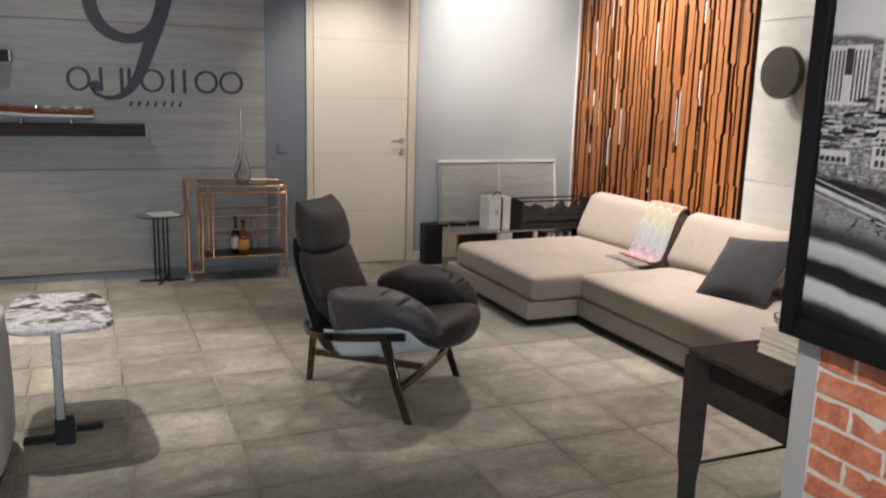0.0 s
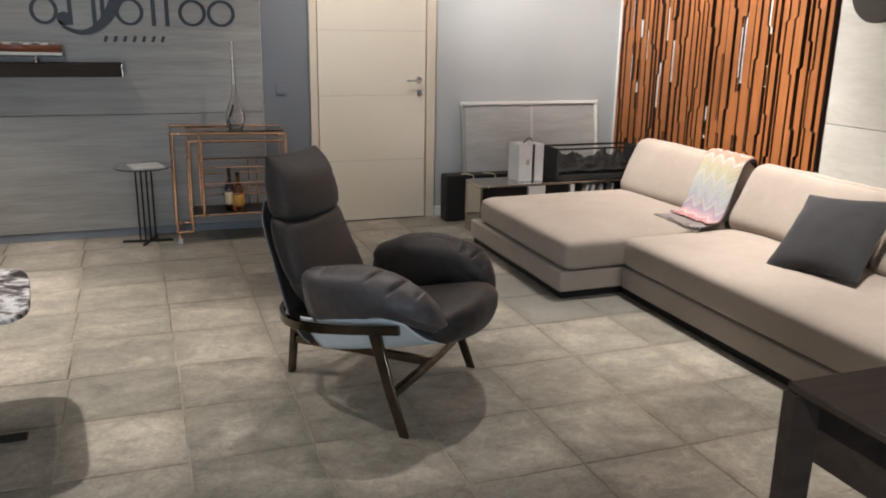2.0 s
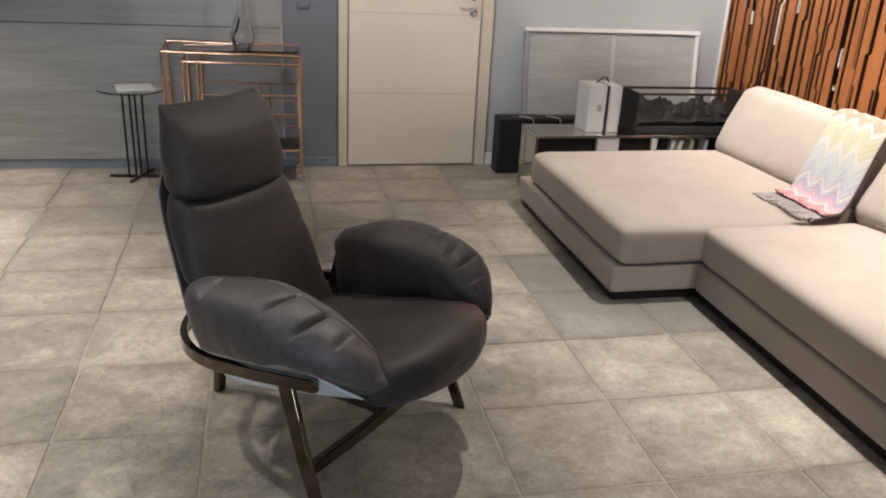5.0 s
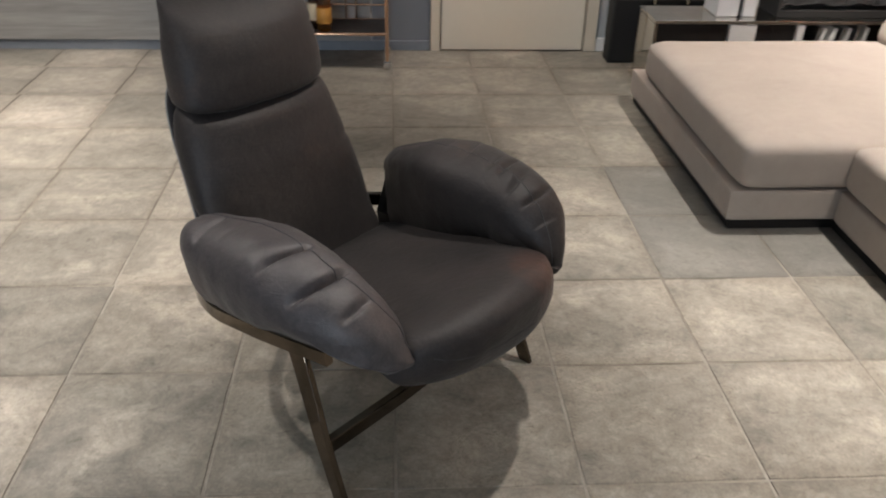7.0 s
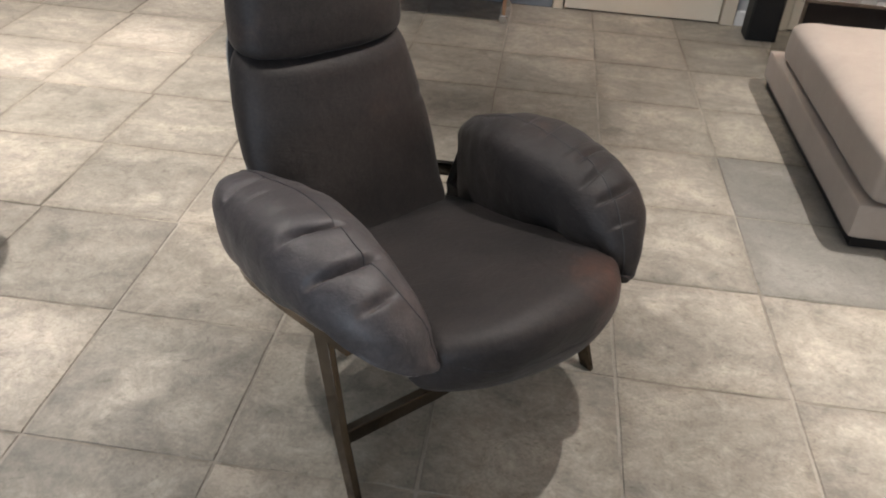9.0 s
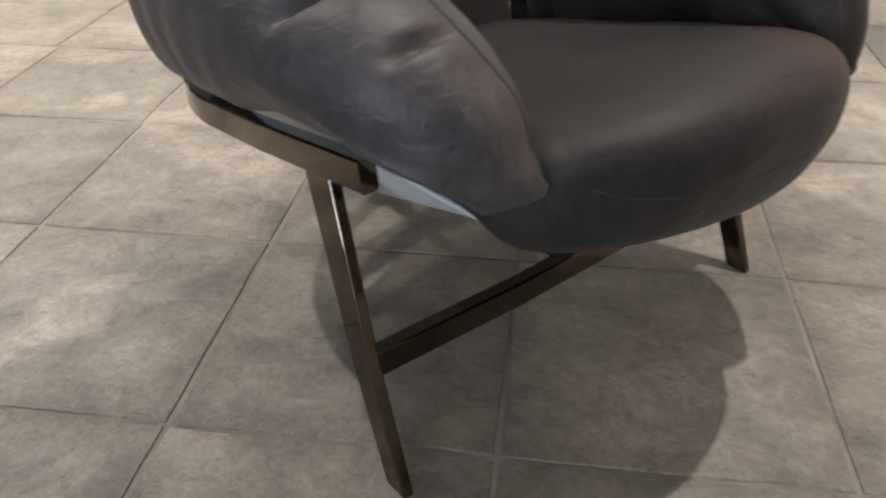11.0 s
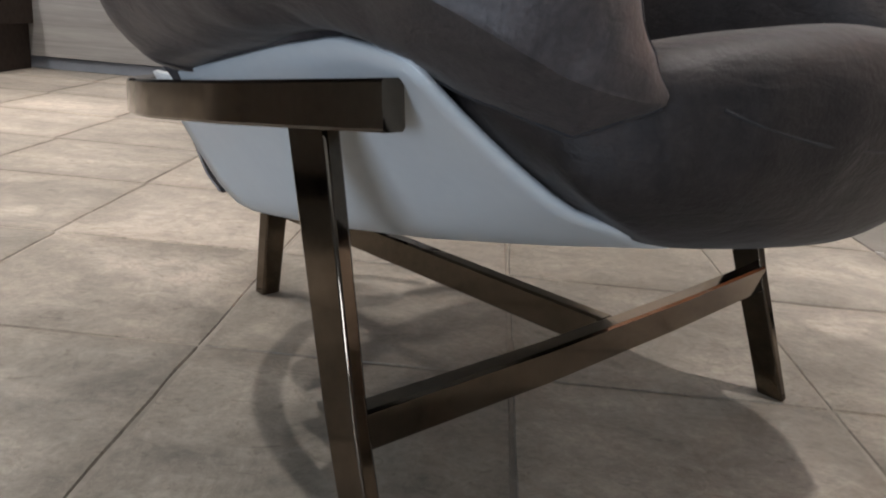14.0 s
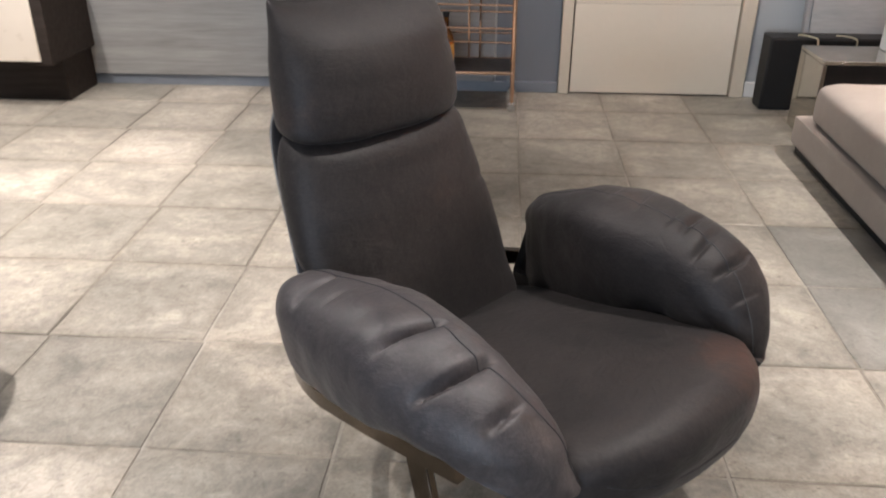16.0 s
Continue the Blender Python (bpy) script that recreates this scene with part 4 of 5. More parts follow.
def seat_mesh():
    rings = []
    n = 112
    for u, lo, hi, w in smooth_path(SEAT, 20):
        zc, h = (lo + hi) / 2, (hi - lo) / 2
        ring = []
        for q in np.arange(n) * 2 * math.pi / n:
            x, y = math.cos(q), math.sin(q)
            front = max(0.0, (u - 0.6) / 0.36)
            far = min(1.0, front * 1.6) * max(0.0, x)
            x, y = math.copysign(abs(x) ** (0.78 + 0.32 * far * (y < 0)), x), math.copysign(abs(y) ** (0.58 if y > 0 else 0.72 + 0.28 * far), y)
            slim = 1 - 0.045 * max(0.0, min(1.0, (u - 0.72) / 0.12)) * (x > 0)
            p = Vector((u - (0.045 if x < 0 else 0.105) * abs(x * w / 0.30) ** 3 * front, x * w * slim, zc + y * h))
            if y < 0 and x < 0:
                p.z += 0.035 * min(1.0, front * 1.4) * -x * -y
            s = noise.noise(p * 8) * 0.004 + noise.noise(p * 22) * 0.001
            p.z += s * (1 if y > 0 else 0.6)
            p.x += 0.003 * noise.noise(Vector((p.y * 30, p.z * 8, 3))) * max(0, (u - 0.7) / 0.26)
            # soft radial creases at the front
            p.z += 0.0018 * front * noise.noise(Vector((p.x * 9 + p.y * 16, p.y * 30, 1)))
            if y < 0:
                p.z = max(p.z, tray_at(p.x, 1) + 0.010 + 0.010 * max(0.0, min(1.0, (abs(p.y) - 0.10) / 0.07)) * max(0.0, min(1.0, (0.78 - p.x) / 0.10)) - 0.6 * max(0.0, p.x - 0.72))
            most = tray_limit(p.x, p.z) + max(0.0, p.z - tray_at(p.x, 4)) * 1.5
            if p.y > 0:
                most += 0.3 * max(0.0, min(1.0, (p.x - 0.55) / 0.2))
            elif p.x < 0.86:
                # tucked in under the arm
                cv, cz = (float(np.interp(p.x, ARM_LINE[:, 0], ARM_LINE[:, k])) for k in (1, 2))
                most = min(most, -cv + 0.007 - max(0.0, p.z - cz) * 0.9 + 4.0 * max(0.0, p.x - 0.80) ** 1.2)
            held = math.copysign(soft_min(abs(p.y), most, 0.010), p.y)
            # past the tray's rim the far side swells freely and slopes down under the arm's tip
            free = min(1.0, max(0.0, (u - 0.62) / 0.16)) if p.y > 0 else 0.0
            p.y = held + (p.y - held) * free * free * (3 - 2 * free)
            if p.y > 0:
                p.z -= 0.034 * min(1.0, front * 1.5) * min(1.0, p.y / 0.30) ** 2 * (0.5 + 0.5 * y)
            ring.append(p)
        rings.append(ring)
    bm = loft(rings)
    for _ in range(18):
        bmesh.ops.smooth_vert(bm, verts=bm.verts, factor=0.5, use_axis_x=True, use_axis_y=True, use_axis_z=True)
    # the welt runs round the front from one arm's tip to the other's
    bm.verts.ensure_lookup_table()
    welt = []
    for side in (-1, 1):
        line = []
        for i in range(0, len(rings), 3):
            ring = [bm.verts[i * n + k].co for k in range(n)]
            if ring[0].x < 0.85 or ring[0].y < 0.06:
                continue
            height = 0.455 - 0.028 * min(1.0, (ring[0].x - 0.85) / 0.08) - 0.008 * (side > 0)
            line.append(min((p for p in ring if p.y * side > 0), key=lambda p: (p.z - height) ** 2) + Vector((0.0006, side * 0.0006, 0)))
        welt += line if side < 0 else line[::-1]
    for _ in range(6):
        welt = welt[:1] + [(a + b + c) / 3 for a, b, c in zip(welt, welt[1:], welt[2:])] + welt[-1:]
    return bm, welt


TRAY = [
    # forward, floor height, floor half width, rim half width, rim height
    (0.28, 0.236, 0.235, 0.310, 0.405), (0.40, 0.250, 0.228, 0.330, 0.428), (0.55, 0.275, 0.215, 0.348, 0.459), (0.64, 0.294, 0.206, 0.356, 0.474), (0.70, 0.307, 0.200, 0.359, 0.470), (0.80, 0.331, 0.190, 0.360, 0.455)]


def tray_at(u, k):
    return float(np.interp(u, [r[0] for r in TRAY], [r[k] for r in TRAY]))


def tray_limit(u, z):
    """How far out the cushion may reach at a height; beyond the tray's front edge it swells freely."""
    zb, vb, vt, zt = (tray_at(u, k) for k in (1, 2, 3, 4))
    f = max(0.0, min(1.0, (z - zb) / (zt - zb)))
    end = 0.80 - 0.075 * f
    return vb + (vt - vb) * f - 0.008 - 0.016 * math.exp(-(f / 0.22) ** 2) + max(0.0, u - end) * 0.15 + 6.0 * max(0.0, u - end) ** 2


def shell_mesh():
    """The open tray under the seat: a bent hide sheet with a flat floor and sides that lean out, cut back at the rim."""
    bm = bmesh.new()
    rows = []
    for i in range(25):
        g = i / 24
        half = []
        for t in np.linspace(0, 1, 20):
            if t < 0.5:
                f, x = 0.0, t / 0.5
            else:
                f, x = (t - 0.5) / 0.5, 1.0
            end = 0.80 - 0.075 * f - 0.012 * (1 - f) * (1 - x)
            first = 0.31 - 0.06 * f
            u = first + g * (end - first)
            zb, vb, vt, zt = (tray_at(u, k) for k in (1, 2, 3, 4))
            v = vb * x + (vt - vb) * f
            z = zb - 0.010 * (1 - x * x) + (zt - zb) * f + 0.014 * math.exp(-((t - 0.5) / 0.09) ** 2)
            half.append((u, v, z))
        rows.append([bm.verts.new((a, -b, c)) for a, b, c in reversed(half[1:])] + [bm.verts.new(p) for p in half])
    for a, b in zip(rows, rows[1:]):
        for k in range(len(a) - 1):
            bm.faces.new((a[k], a[k + 1], b[k + 1], b[k]))
    return bm


BACK = [(-0.012, 0.82, 0.172), (-0.004, 0.76, 0.200), (0.020, 0.68, 0.212), (0.050, 0.59, 0.217), (0.085, 0.48, 0.222), (0.128, 0.365, 0.228), (0.186, 0.285, 0.228), (0.225, 0.258, 0.226)]


def back_sheet(push):
    bm = bmesh.new()
    rows = []
    for u, z, w in smooth_path(BACK, 6):
        row = []
        for k in range(13):
            t = -1 + k / 6
            row.append(bm.verts.new((u - push + 0.022 * t * t, t * w, z)))
        rows.append(row)
    for a, b in zip(rows, rows[1:]):
        for k in range(12):
            bm.faces.new((a[k], a[k + 1], b[k + 1], b[k]))
    return bm


def square_leg(stations, along):
    """A tapered square bar through (u, v, z, half width, half depth)."""
    rings = []
    for u, v, z, w, d in stations:
        du, dv = (w, d) if along else (d, w)
        rings.append([Vector((u + a * du, v + b * dv, z)) for a, b in ((-1, -1), (1, -1), (1, 1), (-1, 1))])
    return loft(rings)


def lounge_chair():
    c = thing("lounge_chair", pose(1.034, 4.135, 0, 0, 0, -42.2), "dark leather lounge chair with stuffed arms on a dark bronze frame", "armchair")
    # frame
    def height(u):
        return float(np.interp(u, (0.04, 0.19, 0.45, 0.73), (0.360, 0.372, 0.401, 0.438)))
    ring = [(0.702, 0.352), (0.60, 0.356), (0.50, 0.360)] + [(0.40 + 0.372 * math.cos(q), 0.362 * math.sin(q)) for q in np.radians(np.linspace(95, 180, 16))]
    ring = [(u, -v, height(u)) for u, v in ring] + [(u, v, height(u)) for u, v in reversed(ring[:-1])]
    part("rail", tube(ring, 0.01, flat=(0.0105, 0.0185)), "frame_metal", c, "bent dark bronze rail round the seat")
    for side in (-1, 1):
        leg = part("leg", square_leg([(0.727, side * 0.353 + 0.012 * (side + 1), 0.0, 0.019, 0.008), (0.665, side * 0.351 + 0.006 * (side + 1), 0.18, 0.0215, 0.008), (0.590, side * 0.343, 0.425, 0.027, 0.008)], True), "frame_metal", c)
        bev = leg.modifiers.new("edge", "BEVEL")
        bev.width, bev.segments = 0.003, 2
    leg = part("leg", square_leg([(-0.002, 0, 0.0, 0.017, 0.0125), (0.018, 0, 0.2, 0.020, 0.0125), (0.037, 0, 0.386, 0.024, 0.0125)], False), "frame_metal", c)
    bev = leg.modifiers.new("edge", "BEVEL")
    bev.width, bev.segments = 0.003, 2
    part("stretcher", tube([(0.672, -0.345, 0.168), (0.684, -0.12, 0.170), (0.684, 0.12, 0.170), (0.676, 0.362, 0.168)], 0.01, flat=(0.011, 0.0195)), "frame_metal", c)
    part("stretcher", tube([(0.014, 0, 0.166), (0.35, 0, 0.169), (0.673, 0, 0.170)], 0.01, flat=(0.011, 0.019)), "frame_metal", c)
    # tray and back sheet
    tray = part("tray", shell_mesh(), "shell", c, "pale blue-grey hide tray under the seat")
    m = tray.modifiers.new("thickness", "SOLIDIFY")
    m.thickness, m.offset = 0.006, 0
    for name, push, label in (("back_sheet", 0.0, "dark leather back sheet"), ("back_cover", 0.006, "dark leather cover of the back")):
        ob = part(name, back_sheet(push), "leather_in", c, label)
        m = ob.modifiers.new("thickness", "SOLIDIFY")
        m.thickness, m.offset = 0.005, 0
    for side in (-1, 1):
        part("edge_piping", tube([(u + 0.016, side * (w - 0.001), z) for u, z, w in smooth_path(BACK, 6)], 0.0022, 6), "piping", c, "pale piping along the back's edge")
    # cushions
    bm, welt = seat_mesh()
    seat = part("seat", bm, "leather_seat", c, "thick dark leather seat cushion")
    part("seam", tube(welt, 0.0012, 5), "thread", seat, "stitched seam round the seat's front")
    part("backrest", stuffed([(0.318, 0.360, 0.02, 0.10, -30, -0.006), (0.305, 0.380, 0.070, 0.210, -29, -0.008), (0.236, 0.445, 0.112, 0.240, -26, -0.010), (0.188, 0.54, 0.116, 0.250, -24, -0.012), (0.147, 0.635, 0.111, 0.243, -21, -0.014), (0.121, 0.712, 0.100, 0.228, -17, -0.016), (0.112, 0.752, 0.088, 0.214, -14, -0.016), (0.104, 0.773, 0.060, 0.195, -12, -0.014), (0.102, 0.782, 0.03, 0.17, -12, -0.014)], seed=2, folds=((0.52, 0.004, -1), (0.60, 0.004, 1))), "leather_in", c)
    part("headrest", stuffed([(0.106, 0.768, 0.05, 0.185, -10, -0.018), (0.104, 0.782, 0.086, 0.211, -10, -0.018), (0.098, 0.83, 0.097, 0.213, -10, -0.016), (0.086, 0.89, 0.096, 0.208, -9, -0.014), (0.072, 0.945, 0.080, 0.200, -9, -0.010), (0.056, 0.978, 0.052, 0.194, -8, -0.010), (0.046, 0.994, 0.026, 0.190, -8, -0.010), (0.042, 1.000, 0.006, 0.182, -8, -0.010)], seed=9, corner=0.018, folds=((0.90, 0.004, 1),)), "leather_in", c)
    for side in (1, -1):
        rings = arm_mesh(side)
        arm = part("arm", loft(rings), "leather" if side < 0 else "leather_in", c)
        # top seam from end to end, and the seam round the arm before its tip
        part("seam", tube([r[20] + Vector((0, 0, 0.0004)) for r in rings[24:-8]], 0.0013, 5), "thread", arm, "stitched top seam")
        part("seam", tube([r[56] + Vector((0.0006, 0.0006 * side, 0)) for r in rings if r[0].x > 0.765], 0.0013, 5), "thread", arm, "stitched seam down to the tip")


lounge_chair()


# ---- marble side table ----
def marble_table():
    t = thing("side_table", pose(-0.18, 3.96, 0, 0, 0, 0), "side table with a veined marble top and dark metal foot", "side table")
    outline = []
    for q in np.arange(56) * 2 * math.pi / 56:
        x, y = math.cos(q), math.sin(q)
        x, y = math.copysign(abs(x) ** 0.45, x), math.copysign(abs(y) ** 0.45, y)
        outline.append((x * (0.215 - 0.02 * y) - 0.02 * y, y * 0.335))
    rings = [[(x * s, y * s, z) for x, y in outline] for s, z in ((0.96, 0.518), (1.0, 0.525), (1.0, 0.535), (0.985, 0.541))]
    part("top", loft(rings), "marble", t, "black and white marble top")
    part("column", box(-0.022, 0.016, -0.275, -0.24, 0.03, 0.519, 0.003), "steel", t)
    part("socket", box(-0.028, 0.05, -0.285, -0.225, 0.0, 0.115, 0.003), "black", t)
    part("foot_bar", box(-0.16, 0.05, -0.245, -0.195, 0.0, 0.022, 0.003), "black", t)
    part("foot_bar", box(0.05, 0.165, -0.155, -0.11, 0.0, 0.016, 0.003), "black", t)


marble_table()


def pouf():
    t = thing("pouf", pose(-0.755, 3.52, 0), "pale grey upholstered pouf on a black plinth", "pouf")
    outline = []
    for q in np.arange(48) * 2 * math.pi / 48:
        x, y = math.cos(q), math.sin(q)
        outline.append((math.copysign(abs(x) ** 0.5, x) * 0.40, math.copysign(abs(y) ** 0.5, y) * 0.42))
    part("plinth", loft([[(x * f, y * f, z) for x, y in outline] for f, z in ((0.9, 0.0), (0.9, 0.06))]), "black_matt", t, "black plinth")
    part("body", loft([[(x * f, y * f, z) for x, y in outline] for f, z in ((0.90, 0.061), (0.97, 0.075), (0.995, 0.11), (1.0, 0.30), (0.99, 0.50), (0.97, 0.60), (0.93, 0.645), (0.85, 0.664), (0.5, 0.672), (0.05, 0.674))]), "pouf_cloth", t)
    part("piping", tube([(x * 0.955, y * 0.955, 0.625) for x, y in outline] + [(outline[0][0] * 0.955, outline[0][1] * 0.955, 0.625)], 0.006, 6), "pouf_cloth", t)


pouf()


# ---- brick pier, picture and console ----
def pier():
    p = thing("brick_pier", pose(0.022, 0, 0), "exposed red brick pier with a grey painted corner", "pier", kind="structure")
    part("core", box(1.7795, 2.30, -0.2, 1.565, 0, TOP, 0.004), "mortar", p)
    part("corner_strip", box(1.778, 2.31, 1.492, 1.570, 0, TOP, 0.004), "strip_grey", p, "grey painted corner")
    rng = random.Random(5)
    meshes = []
    for k in range(5):
        b = bmesh.new()
        bmesh.ops.create_cube(b, size=1)
        bmesh.ops.subdivide_edges(b, edges=b.edges[:], cuts=2, use_grid_fill=True)
        for v in b.verts:
            v.co = Vector((v.co.x * 0.02, v.co.y * 0.215, v.co.z * 0.060))
            v.co += Vector((rng.uniform(-0.002, 0.002), rng.uniform(-0.005, 0.005), rng.uniform(-0.003, 0.003)))
        meshes.append(mesh_of("brick", b, "brick"))
    for row in range(16):
        z = 0.035 + row * 0.0735
        y = 1.486
        first = 0.215 if row % 2 else 0.105
        k = 0
        while y > 0.0:
            length = first if k == 0 else 0.215
            ob = new("brick", rng.choice(meshes))
            ob.matrix_basis = Matrix.Translation((1.786 + rng.uniform(-0.002, 0.003), y - length / 2, z)) @ Matrix.Diagonal((1, length / 0.215, 1, 1))
            ob.parent = p
            y -= length + 0.013
            k += 1


pier()


def picture():
    p = thing("framed_photo", pose(1.798, 1.055, 0.951), "large black-framed black-and-white photo of a building site", "picture")
    y1, h, w = 0.55, 1.5, 0.052
    part("frame_side", box(-0.04, 0, y1 - w, y1, 0, h, 0.003), "frame_black", p)
    part("frame_side", box(-0.04, 0, -y1, -y1 + w, 0, h, 0.003), "frame_black", p)
    part("frame_rail", box(-0.04, 0, -y1 + w, y1 - w, 0, w, 0.003), "frame_black", p)
    part("frame_rail", box(-0.04, 0, -y1 + w, y1 - w, h - w, h, 0.003), "frame_black", p)
    part("print", box(-0.018, -0.002, -y1 + w, y1 - w, w, h - w, 0), "photo", p)
    # tower, blocks, arches and quay of the photo, as slightly raised print areas
    rng = random.Random(8)

    def tone(material, boxes, depth=0.0):
        bm = bmesh.new()
        for a, b, lo, hi in boxes:
            box(-0.0196 - depth, -0.0184 - depth, a, b, lo, hi, 0, bm=bm)
        part("print_detail", bm, material, p)["kind"] = "stuff"

    tone("photo_pale", [(0.375, 0.498, 0.625, 0.772), (0.15, 0.345, 0.53, 0.84), (0.405, 0.495, 0.478, 0.512), (0.20, 0.34, 0.475, 0.535), (0.10, 0.30, 0.645, 0.70)])
    tone("photo_dark", [(0.425, 0.447, 0.70, 0.765)] + [(0.382 + k * 0.0118, 0.3865 + k * 0.0118, 0.635, 0.76) for k in range(10) if k not in (4, 5)], 0.0012)
    tone("photo_dark", [(0.16 + c * 0.0165, 0.170 + c * 0.0165, 0.54 + k * 0.0185, 0.5495 + k * 0.0185) for k in range(16) for c in range(11)], 0.0012)
    tone("photo_dark", [(0.21 + c * 0.0155, 0.2195 + c * 0.0155, lo, lo + 0.017) for c in range(8) for lo in (0.48, 0.508)], 0.0012)
    tone("photo_dark", [(0.412 + c * 0.017, 0.424 + c * 0.017, 0.482, 0.496) for c in range(5)], 0.0012)
    tone("photo_dark", [(y0, y0 + rng.uniform(0.008, 0.04), z0, z0 + rng.uniform(0.003, 0.010)) for y0, z0 in [(rng.uniform(0.12, 0.48), rng.uniform(0.515, 0.64)) for _ in range(70)]], 0.0024)
    tone("photo_pale", [(y0, y0 + rng.uniform(0.01, 0.05), z0, z0 + rng.uniform(0.002, 0.007)) for y0, z0 in [(rng.uniform(0.12, 0.48), rng.uniform(0.515, 0.63)) for _ in range(60)]], 0.0024)
    tone("photo_dark", [(y0, y0 + 0.006, z0, z0 + 0.004) for y0, z0 in [(rng.uniform(0.1, 0.48), rng.uniform(0.285, 0.38)) for _ in range(60)]], 0.0012)
    quay = bmesh.new()
    for w, z in ((0.012, 0.0), (0.003, -0.018), (0.003, 0.02)):
        box(-0.0208, -0.0196, -0.30, 0.497, z - w / 2, z + w / 2, 0, bm=quay)
    for v in quay.verts:
        v.co.z += 0.412 + 0.24 * (v.co.y - 0.497)
    part("print_detail", quay, "photo_pale", p)["kind"] = "stuff"


picture()


def console():
    c = thing("console_table", pose(0.022, 0, 0), "black lacquered console table on slanting legs", "console table")
    part("top", box(1.772, 3.05, 1.60, 2.002, 0.757, 0.777, 0.003), "dark_wood", c)
    part("apron", box(1.835, 3.02, 1.62, 1.985, 0.585, 0.757, 0.003), "dark_wood", c)
    for x, s in ((1.80, 1), (3.02, -1)):
        for y, inset in ((1.982, 0.0), (1.64, 0.17)):
            rings = [[(x + s * inset + dx * w, y + dy, z) for dx, dy in ((-1, -0.018), (1, -0.018), (1, 0.018), (-1, 0.018))] for z, w in ((0.0, 0.020), (0.33, 0.024), (0.40, 0.037), (0.757, 0.040))]
            part("leg", loft(rings), "dark_wood", c)
    part("stretcher", tube([(1.81, 1.975, 0.37), (3.01, 1.975, 0.37)], 0.006, 8), "dark_wood", c)


console()


def book(x, y, z, w, d, h, turn):
    b = thing("book", pose(x, y, z, 0, 0, turn), "closed cream hardback book in a stack on the console", "book", "books on the console")
    part("page_block", box(-w / 2 + 0.004, w / 2 - 0.004, -d / 2 + 0.003, d / 2 - 0.004, 0.003, h - 0.003, 0.001), "paper", b)
    part("cover", box(-w / 2, w / 2, -d / 2, d / 2, 0, 0.003, 0.0008), "cover", b)
    part("cover", box(-w / 2, w / 2, -d / 2, d / 2, h - 0.003, h, 0.0008), "cover", b)
    part("spine", box(w / 2 - 0.003, w / 2, -d / 2, d / 2, 0.003, h - 0.003, 0.0008), "cover", b)


for k, (h, turn, w) in enumerate(((0.022, 0, 0.24), (0.020, 1.5, 0.235), (0.021, -2, 0.24), (0.019, 2, 0.23))):
    book(2.105, 1.80, 0.778 + (0, 0.022, 0.042, 0.063)[k], w, 0.20, h, turn)
bowl = thing("glass_bowl", pose(2.05, 1.81, 0.861), "small clear glass bowl on the books", "bowl")
part("body", lathe([(0, 0.002), (0.03, 0.0), (0.055, 0.012), (0.068, 0.035), (0.070, 0.05), (0.066, 0.05), (0.063, 0.036), (0.05, 0.016), (0.028, 0.006), (0, 0.006)], 32), "glass", bowl)


# ---- bar cart, vase, bottles ----
def bar_cart():
    c = thing("bar_cart", pose(0, 0, 0), "polished copper bar cart with smoked glass shelves on casters", "bar cart")
    x0, x1, y0, y1 = 0.642, 1.418, 6.56, 6.86
    r = 0.0105
    for y, top in ((y0, 0.785), (y1, 0.806)):
        # one bent bar: along the top, down the end, round the foot and back under the top
        loop = [(x1, y, top - 0.018), (x0, y, top), (x0, y, 0.088), (x0 + 0.105, y, 0.088), (x0 + 0.112, y, top - 0.054), (x1, y, top - 0.068)]
        for name, a, b in zip(("top_bar", "end_post", "foot_bar", "inner_post", "under_bar"), loop, loop[1:]):
            part(name, tube([a, b], r, 10), "copper", c)
        for corner in loop[1:5]:
            ball = bmesh.new()
            bmesh.ops.create_icosphere(ball, subdivisions=2, radius=r * 1.08, matrix=Matrix.Translation(corner))
            part("joint", ball, "copper", c)
        part("shelf_post", tube([(x0 + 0.190, y, 0.20), (x0 + 0.190, y, top - 0.055)], 0.0095, 10), "copper", c)
        part("shelf_rail", tube([(x0 + 0.105, y, 0.20), (x1, y, 0.20)], 0.0085, 10), "copper", c)
        part("end_post", tube([(x1, y, 0.07), (x1, y, top - 0.018)], r, 10), "copper", c)
    for x, z in ((x0, 0.79), (x1, 0.775), (x0 + 0.112, 0.74), (x0 + 0.05, 0.09), (x1, 0.20), (x0 + 0.19, 0.20)):
        part("cross_rail", tube([(x, y0, z - 0.006), (x, y1, z + 0.010)], 0.0085, 10), "copper", c)
    for y, heights in ((y0 + 0.02, (0.537, 0.424)), (y1, (0.557, 0.452, 0.342, 0.29))):
        for z in heights:
            part("guard_rail", tube([(x0 + 0.195, y, z), (x1, y, z - 0.004)], 0.0055, 8), "copper", c)
    for x in (1.18, 1.24):
        part("guard_post", tube([(x, y1, 0.20), (x, y1, 0.56)], 0.005, 8), "copper", c)
    part("top_shelf", box(x0 + 0.10, x1 - 0.012, y0 + 0.012, y1 - 0.012, 0.784, 0.794, 0.002), "glass_smoke", c, "smoked glass top shelf")
    part("low_shelf", box(x0 + 0.115, x1 - 0.012, y0 + 0.010, y1 - 0.010, 0.197, 0.207, 0.002), "black", c, "dark low shelf")
    for x in (x0 + 0.012, x1):
        for y in (y0, y1):
            wheel = part("caster", shift(lathe([(0, -0.011), (0.02, -0.011), (0.024, -0.006), (0.024, 0.006), (0.02, 0.011), (0, 0.011)], 20), pose(x, y, 0.0245, 90)), "chrome", c)
            part("fork", tube([(x, y, 0.085), (x, y, 0.042)], 0.009, 8), "copper", wheel)


